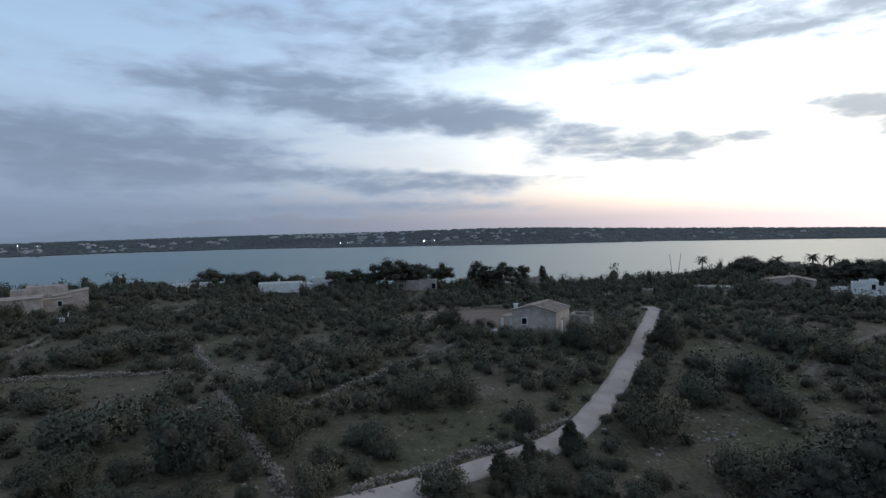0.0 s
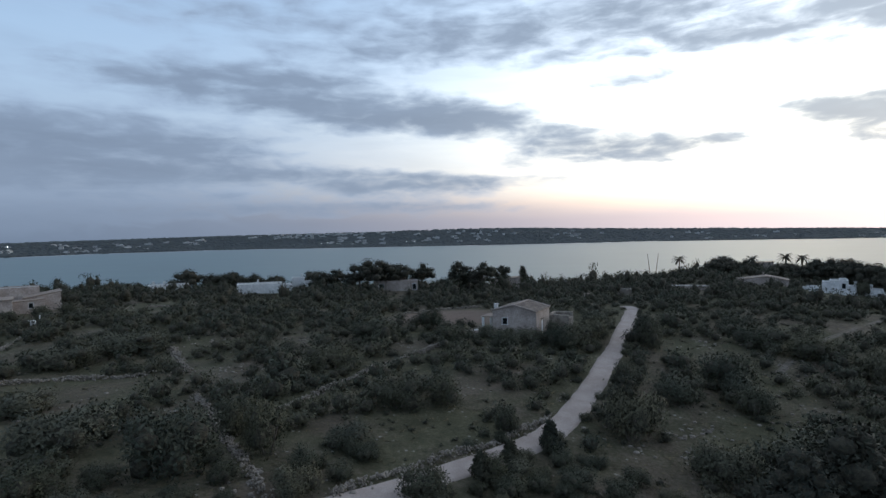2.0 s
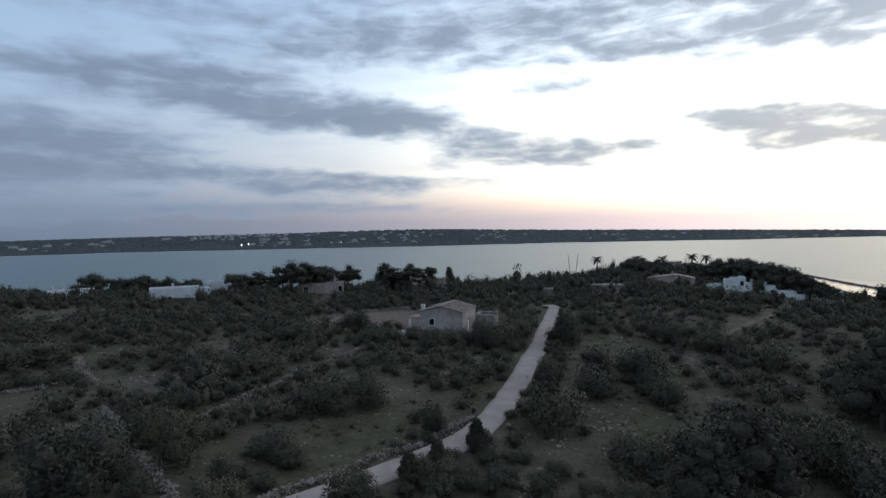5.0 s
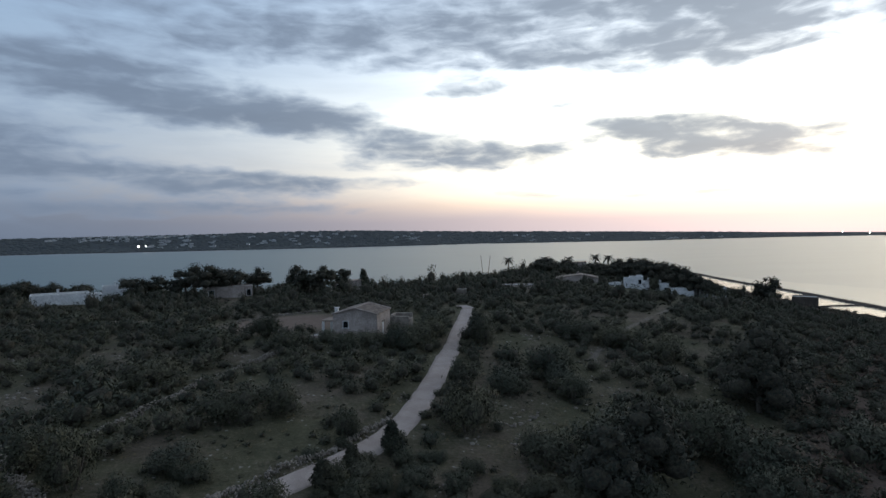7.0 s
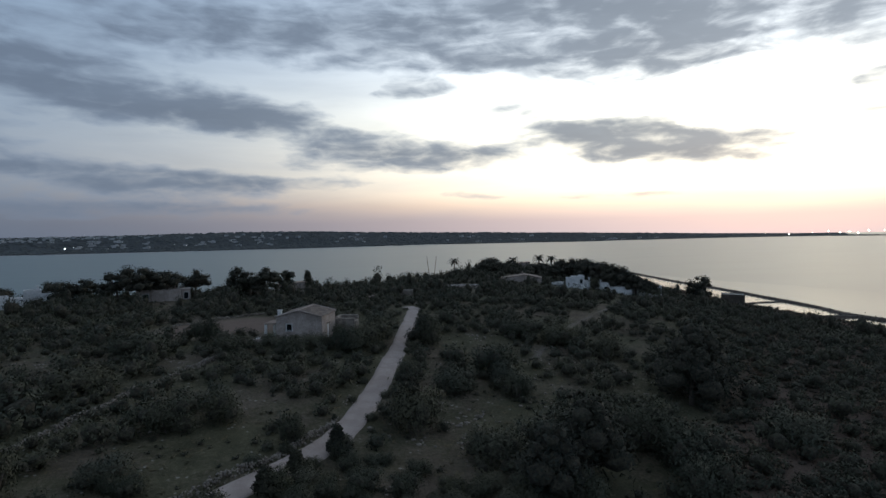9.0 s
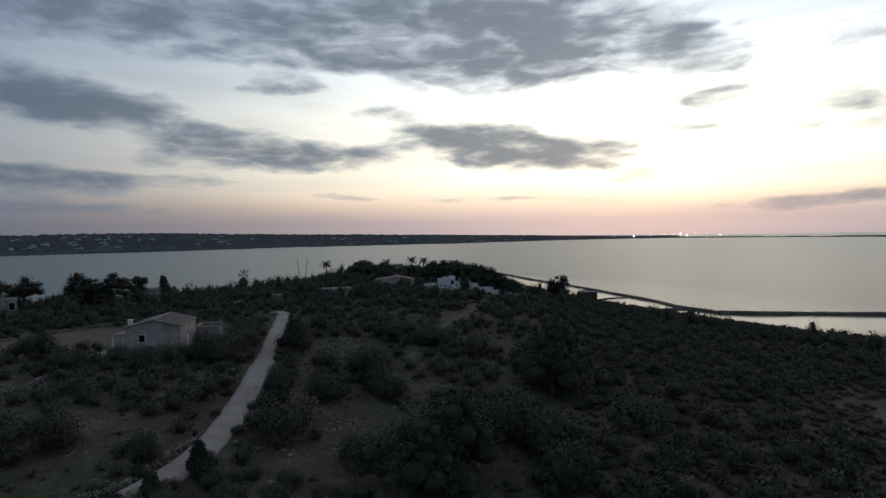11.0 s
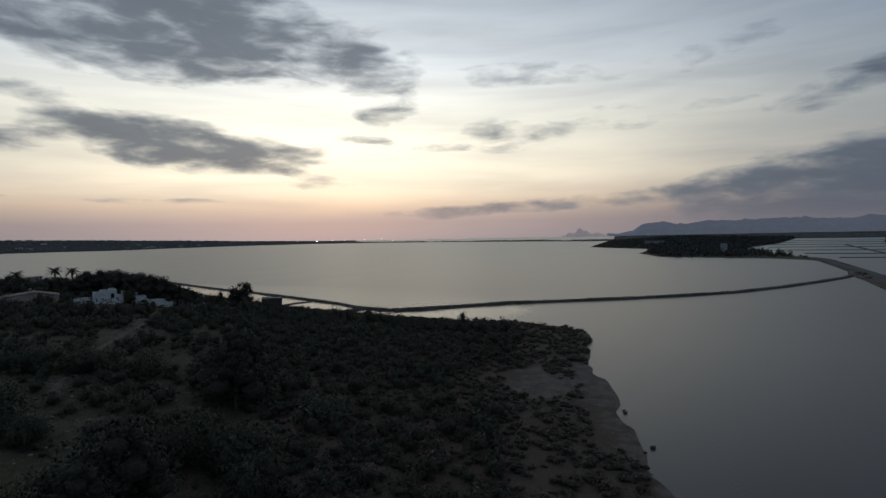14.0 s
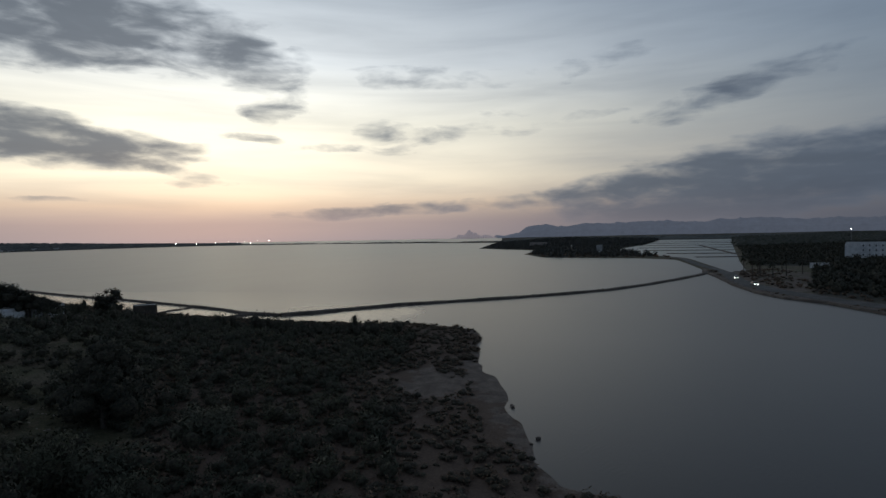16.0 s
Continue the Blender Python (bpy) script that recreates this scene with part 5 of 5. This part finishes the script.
for px, py, k in ((70.9, 4.2, 0.3), (60.1, 0.9, 0.32), (58.4, 1.6, 0.2), (71.6, 4.4, 0.22)):
    v, f = PEBBLES[0]
    rk = from_arrays("rock", v * np.array([k * 1.2, k, k * 0.7]), f, DYKE, None, "dark rock standing in the shallows", "")
    tagged(rk, "", "rock", "rocks in the shallows")
    rk.location = (px, py, 0.1)

# ------------------------------------------------------------------ across the water
def far_woods(name, places, label, mat=None):
    pieces, normals = [], []
    for x, y, z, w, hgt in places:
        v, f = PEBBLES[rng.integers(6)]
        a = rng.uniform(0, 6.28)
        rot = np.array([[math.cos(a), math.sin(a), 0], [-math.sin(a), math.cos(a), 0], [0, 0, 1]])
        pieces.append((v @ rot * np.array([w, w, hgt]) + np.array([x, y, z]), f))
        n = v @ rot + np.array([0, 0, 2.4])
        normals.append(n / (np.linalg.norm(n, axis=1)[:, None] + 1e-6))
    v, f = gather(pieces)
    ob = from_arrays(name, v, f, mat or FAR_LEAF, None, label, "stuff", np.concatenate(normals))
    return tagged(ob, "", "woods")


a = np.radians(rng.uniform(-46, 64, 9000))
r = np.interp(np.degrees(a), FAR_AZ, FAR_R) + 18 + 800 * rng.uniform(0, 1, 9000) ** 1.3
x, y = r * np.sin(a), r * np.cos(a)
z = ground(x, y)
w = rng.uniform(3, 7.5, 9000)
hh = rng.uniform(1.8, 3.8, 9000) * np.interp(np.degrees(a), [-46, 40, 55, 64], [1, 1, 0.7, 0.5])
k = z > 0.3
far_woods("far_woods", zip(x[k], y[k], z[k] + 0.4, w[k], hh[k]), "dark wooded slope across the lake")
a = np.radians(np.concatenate([rng.uniform(60, 86, 2000), rng.uniform(86, 126, 3000)]))
r = np.interp(np.degrees(a), FAR_AZ, FAR_R) + 15 + 300 * rng.uniform(0, 1, 5000)
x, y = r * np.sin(a), r * np.cos(a)
z = ground(x, y)
w = rng.uniform(4, 11, 5000)
k = (z > 0.2) & ((ripple(x, y, 35.0) > 0.1) | (a > 1.5))
far_woods("spit_woods", zip(x[k], y[k], z[k] + 0.2, w[k], rng.uniform(0.8, 3.0, k.sum())), "low dark trees along the sand spit")


def on_point(x, y):
    d = inland(POINT, x, y)
    return (d > 3 + 4 * (x < 620)) & (x > 530) & (seg_dist(SHORE_ROAD, x, y) > 6) & (np.hypot(x - 620, y + 58) > 12)


x, y, z = scatter(12000, 520, 1900, -330, 160, on_point)
az = np.degrees(np.arctan2(x, y))
w = rng.uniform(1.5, 3.6, len(x)) * (1 + 0.5 * smooth(800, 1500, x))
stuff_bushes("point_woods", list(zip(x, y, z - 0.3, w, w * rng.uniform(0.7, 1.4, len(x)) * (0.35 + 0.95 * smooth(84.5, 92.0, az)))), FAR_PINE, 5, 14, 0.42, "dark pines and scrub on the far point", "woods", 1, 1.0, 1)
x, y, z = scatter(700, 400, 640, -125, 30, lambda x, y: (inland(POINT, x, y) > 3.0) & (seg_dist(SHORE_ROAD, x, y) > 4.5))
w = rng.uniform(0.9, 2.2, len(x))
stuff_bushes("point_scrub", list(zip(x, y, z - 0.1, w, w * 0.8)), MARSH, 4, 40, 0.3, "low scrub by the causeway", "scrub", 3, 0.9)


def on_right(x, y):
    d = inland(RIGHT, x, y)
    az = np.degrees(np.arctan2(x, y))
    return (d > np.where(np.hypot(x, y) > 390, 5, 12)) & (az < 126) & ((np.hypot(x, y) > 395) | (az > 113.2)) & (np.hypot(x - 432, y + 219) > 26) & (seg_dist(SHORE_ROAD, x, y) > 9) & (np.hypot(x - 338, y + 149) > 8)


x, y, z = scatter(9500, 190, 800, -520, -90, on_right)
w = rng.uniform(1.5, 3.4, len(x))
stuff_bushes("shore_woods", list(zip(x, y, z - 0.3, w, w * rng.uniform(0.8, 1.5, len(x)))), PINE, 6, 26, 0.3, "dark pine wood beyond the shore road", "woods", 2, 1.0, 2)
x, y, z = scatter(3000, 800, 1900, -900, -250, on_right)
far_woods("far_pine_wood", zip(x, y, z, rng.uniform(5, 10, len(x)), rng.uniform(4, 7, len(x))), "dark pine wood far beyond the shore road", PINE)
x, y, z = scatter(900, 120, 330, -125, -70, lambda x, y: (inland(RIGHT, x, y) > 0.6) & (seg_dist(SHORE_ROAD, x, y) > 4.0) & (inland(RIGHT, x, y) < 30))
w = rng.uniform(0.6, 1.4, len(x))
stuff_bushes("roadside_scrub", list(zip(x, y, z - 0.05, w, w * 0.7)), MARSH, 4, 50, 0.3, "low scrub beside the shore road", "scrub", 3, 0.9)


def far_house(x, y, w, d, hgt, turn, mat, group):
    h = thing("far_house", x, y, None, turn, "small pale flat-roofed house on the far wooded slope", "house", group)
    part("wall", block(0, 0, -2, w, d, hgt + 2), mat, h)
    part("roof", block(0, 0, hgt, w + 0.4, d + 0.4, 0.3), FLAT, h)
    if w > 13:
        part("wall", block(w * 0.2, d * 0.1, hgt + 0.3, w * 0.35, d * 0.6, 1.6), mat, h)


# villages on the slope: middle and spread in degrees, how many, how far up the slope
for az0, wide, many, low, high in ((-12.8, 2.6, 46, 300, 520), (-8.2, 2.2, 26, 140, 420), (-4.5, 1.6, 12, 120, 400), (5.4, 2.4, 22, 150, 420), (14.6, 2.0, 12, 160, 400), (-21.8, 1.0, 8, 220, 420), (-29.5, 3.6, 22, 60, 380),
                                   (-37, 2.0, 9, 80, 300), (0.5, 2.0, 8, 120, 350), (29, 7.0, 14, 80, 350), (41, 3.0, 9, 40, 160)):
    for _ in range(many):
        az = rnd.gauss(az0, wide * 0.6)
        rr = float(np.interp(az, FAR_AZ, FAR_R)) + rnd.uniform(low, high)
        x, y = rr * math.sin(radians(az)), rr * math.cos(radians(az))
        if z_at(x, y) > 1.0:
            far_house(x, y, rnd.uniform(6, 17), rnd.uniform(6, 9), rnd.uniform(2.7, 3.6), -az + rnd.uniform(-20, 20), FAR_WALL, "houses across the lake")


def far_beach():
    """The pale strip of sand and foam at the foot of the slope across the lake."""
    v, f = [], []
    for k, az in enumerate(np.arange(-44, 24, 0.4)):
        r = np.arange(850, 2000, 2.0)
        a = radians(az)
        up = ground(r * math.sin(a), r * math.cos(a)) > 0.05
        r0 = float(r[np.argmax(up)]) - 3
        for d, z in ((0, 0.02), (9 + 4 * math.sin(k * 0.37), 0.7), (14, 0.4)):
            v.append(((r0 + d) * math.sin(a), (r0 + d) * math.cos(a), z))
        if k:
            b = 3 * (k - 1)
            f += [(b, b + 1, b + 4, b + 3), (b + 1, b + 2, b + 5, b + 4)]
    tagged(part("beach", (v, f), FAR_WALL), "narrow pale beach below the far wooded slope", "beach", "", "structure")


far_beach()


def street_lamp(az, rr, high, bulb, z=None):
    x, y = rr * math.sin(radians(az)), rr * math.cos(radians(az))
    h = thing("street_lamp", x, y, z, 0, "lit street lamp on a thin pole, seen far across the water", "lamp", "lamps across the water")
    bm = bmesh.new()
    rod(bm, (0, 0, -1), (0, 0, high), 0.2, 0.12)
    part("pole", bm, METAL, h)
    bm = bmesh.new()
    bmesh.ops.create_icosphere(bm, subdivisions=2, radius=bulb)
    for v in bm.verts:
        v.co.z = v.co.z * 0.7 + high + bulb * 0.4
    part("lamp_head", bm, LAMP, h, "glowing white lamp head")


for az, rr, high in ((-37.45, 1260, 11), (-36.1, 1270, 11), (-1.9, 1330, 9), (-0.9, 1330, 8), (-10.4, 1330, 8), (-9.8, 1340, 8), (55.8, 2380, 8), (60.0, 2350, 16), (61.3, 2350, 18), (62.3, 2350, 16), (58.6, 2400, 14), (57.4, 2400, 9), (59.4, 2380, 11), (63.4, 2330, 9), (60.6, 2350, 10),
                     (92.7, 752, 5.5), (54.0, 2300, 12), (115.98, 1050, 18)):
    street_lamp(az, rr, high, 0.00042 * rr)

# white tower on the point, long white hotel beyond the shore road
flat_house("white_tower", 625, -59, -95, [(0, 0, 6.2, 6.2, 8.6, 0)], "plain pale grey tower block beside the salt pans", FLAT, [], [], 1.0)
flat_house("salt_works", 1000, 10, -88, [(0, 0, 30.0, 9.0, 6.0, 0)], "long pale building on the wooded point", OCHRE, [], [])
hot = [(0, 0, 46.0, 12.0, 10.5, 0), (-19, -1.5, 9.0, 13.0, 9.0, 0)]
wins = [(-13 + 3.6 * i, -6.06, 1.4 + 3.2 * j, 0.9, 1.2, 0) for i in range(10) for j in range(3)]
flat_house("hotel", 437, -235, -116, hot, "long white three-storey hotel with rows of dark windows", LIME, wins, [])
flat_house("beach_house", 338, -149, -113, [(0, 0, 9.0, 5.0, 2.4, 0)], "low white beach house among palms", LIME, [(-2, -2.56, 0.8, 1.6, 1.1, 0)], [])
for i, (x, y, hh) in enumerate([(293.7, -96, 8.0), (284, -96.5, 7.0), (280, -97.5, 7.6), (275, -97, 7.0), (281, -110, 7.2), (291, -121, 6.0), (288, -101, 6.4), (272, -101, 6.0), (296, -114, 5.6)]):
    make_palm(x, y, hh, 40 + i, "date palm beside the shore road")


boat = thing("sailing_boat", 112, 268, 0.0, 20, "small moored sailing boat with bare masts beyond the trees", "boat", size=1.4)
hull = block(0, 0, -0.3, 7.0, 2.2, 1.1, taper=1.06, bevel=0.15)
for v in hull.verts:
    v.co.y *= 1.0 - 0.85 * max(0.0, v.co.x / 3.7) ** 2
part("hull", hull, LIME, boat)
part("cabin", block(-0.6, 0, 0.8, 2.6, 1.4, 0.6, taper=0.88, bevel=0.08), LIME, boat)
for mx, lean in ((0.9, 1.4), (-1.4, -1.2)):
    bm = bmesh.new()
    rod(bm, (mx, 0, 0.6), (mx + lean, 0, 8.4), 0.11, 0.07)
    part("mast", bm, WOOD, boat)
bm = bmesh.new()
rod(bm, (0.9, 0, 2.0), (-2.2, 0, 2.2), 0.07, 0.06)
part("boom", bm, WOOD, boat)


def bank(line, width, label):
    """A low earth bank between two salt pans."""
    (x0, y0), (x1, y1) = line
    length = math.hypot(x1 - x0, y1 - y0)
    b = thing("salt_pan_bank", (x0 + x1) / 2, (y0 + y1) / 2, 0.0, math.degrees(math.atan2(y1 - y0, x1 - x0)), label, "bank", "banks of the salt pans")
    part("bank", block(0, 0, -0.5, length, width, 1.0, taper=0.97), DYKE, b)


for k, (d0, a0, d1, a1) in enumerate(((530, 104.0, 560, 112.5), (620, 101.5, 640, 112), (720, 99.3, 760, 111.4), (850, 98.8, 900, 111.0), (1000, 99.0, 1060, 110.6), (1180, 99.5, 1240, 110.2), (1380, 100.0, 1430, 110.0),
                                      (600, 107.5, 1000, 104.5))):
    bank([(d0 * math.sin(radians(a0)), d0 * math.cos(radians(a0))), (d1 * math.sin(radians(a1)), d1 * math.cos(radians(a1)))], 4.0, "thin dark earth bank between salt pans")


def make_car(x, y, turn, paint, label):
    h = thing("car", x, y, z_at(x, y) + 0.14, turn, label, "car", "cars on the shore road")
    bm = bmesh.new()
    box(bm, 0, 0, 0.28, 4.1, 1.75, 0.55, bevel=0.1)
    body = part("body", bm, paint, h)
    part("cabin", block(-0.2, 0, 0.8, 2.3, 1.55, 0.62, taper=0.78, bevel=0.06), GLASS, body)
    part("roof", block(-0.2, 0, 1.4, 1.7, 1.2, 0.06, bevel=0.02), paint, body)
    for sx in (-1.3, 1.3):
        for sy in (-0.8, 0.8):
            bm = bmesh.new()
            rod(bm, (sx, sy - 0.1, 0.32), (sx, sy + 0.1, 0.32), 0.32, 0.32, 14)
            w = part("wheel", bm, RUBBER, h)
            bm = bmesh.new()
            rod(bm, (sx, sy - 0.11, 0.32), (sx, sy + 0.11, 0.32), 0.19, 0.19, 10)
            part("rim", bm, METAL, w)
    for sy in (-0.62, 0.62):
        bm = bmesh.new()
        bmesh.ops.create_icosphere(bm, subdivisions=2, radius=0.14)
        for v in bm.verts:
            v.co = Vector((v.co.x * 0.5 + 2.03, v.co.y * 1.2 + sy, v.co.z + 0.62))
        part("headlight", bm, HEADLIGHT, h, "switched-on white headlight")


make_car(270, -84.8, 171, CAR_WHITE, "small white car with headlights on, on the shore road")
make_car(236.3, -81.0, 179, CAR_PAINT, "grey car with headlights on, on the shore road")

# ------------------------------------------------------------------ mountains behind the sea
def ridge(name, az0, az1, dist, shape, label, mat):
    n = 160
    v, f = [], []
    for i in range(n + 1):
        a = az0 + (az1 - az0) * i / n
        hgt = shape(a)
        for dd, k in ((0, 0.0), (60, 0.55), (150, 1.0), (300, 0.0)):
            r = dist + dd
            v.append((r * math.sin(radians(a)), r * math.cos(radians(a)), -4 + k * hgt * (dist + dd) / dist))
        if i:
            for j in range(3):
                b, c = 4 * (i - 1) + j, 4 * i + j
                f.append((b, b + 1, c + 1, c))
    ob = part(name, (v, f), mat)
    tagged(ob, label, "mountain", "", "structure")


def islet(a):
    u = a - 82.5
    s = 40 * math.exp(-(u / 0.22) ** 2) + 36 * math.exp(-((u + 0.3) / 0.3) ** 2) + 24 * math.exp(-((u + 1.0) / 0.4) ** 2) + 38 * math.exp(-((u - 0.5) / 0.4) ** 2) + 20 * math.exp(-((u - 1.6) / 0.6) ** 2)
    return s + 12 + 9 * noise.noise(Vector((a * 6, 0, 0)))


def island(a):
    s = 74 * math.exp(-((a - 89.4) / 1.9) ** 2) + 74 * math.exp(-((a - 94) / 3.4) ** 2) + 84 * math.exp(-((a - 100) / 4.2) ** 2) + 90 * math.exp(-((a - 108) / 5) ** 2) + 80 * math.exp(-((a - 117) / 6) ** 2)
    return min(s, 96 + 0.1 * s) + 17 * noise.noise(Vector((a * 0.9, 3, 0))) + 8 * noise.noise(Vector((a * 2.6, 7, 0))) + 24


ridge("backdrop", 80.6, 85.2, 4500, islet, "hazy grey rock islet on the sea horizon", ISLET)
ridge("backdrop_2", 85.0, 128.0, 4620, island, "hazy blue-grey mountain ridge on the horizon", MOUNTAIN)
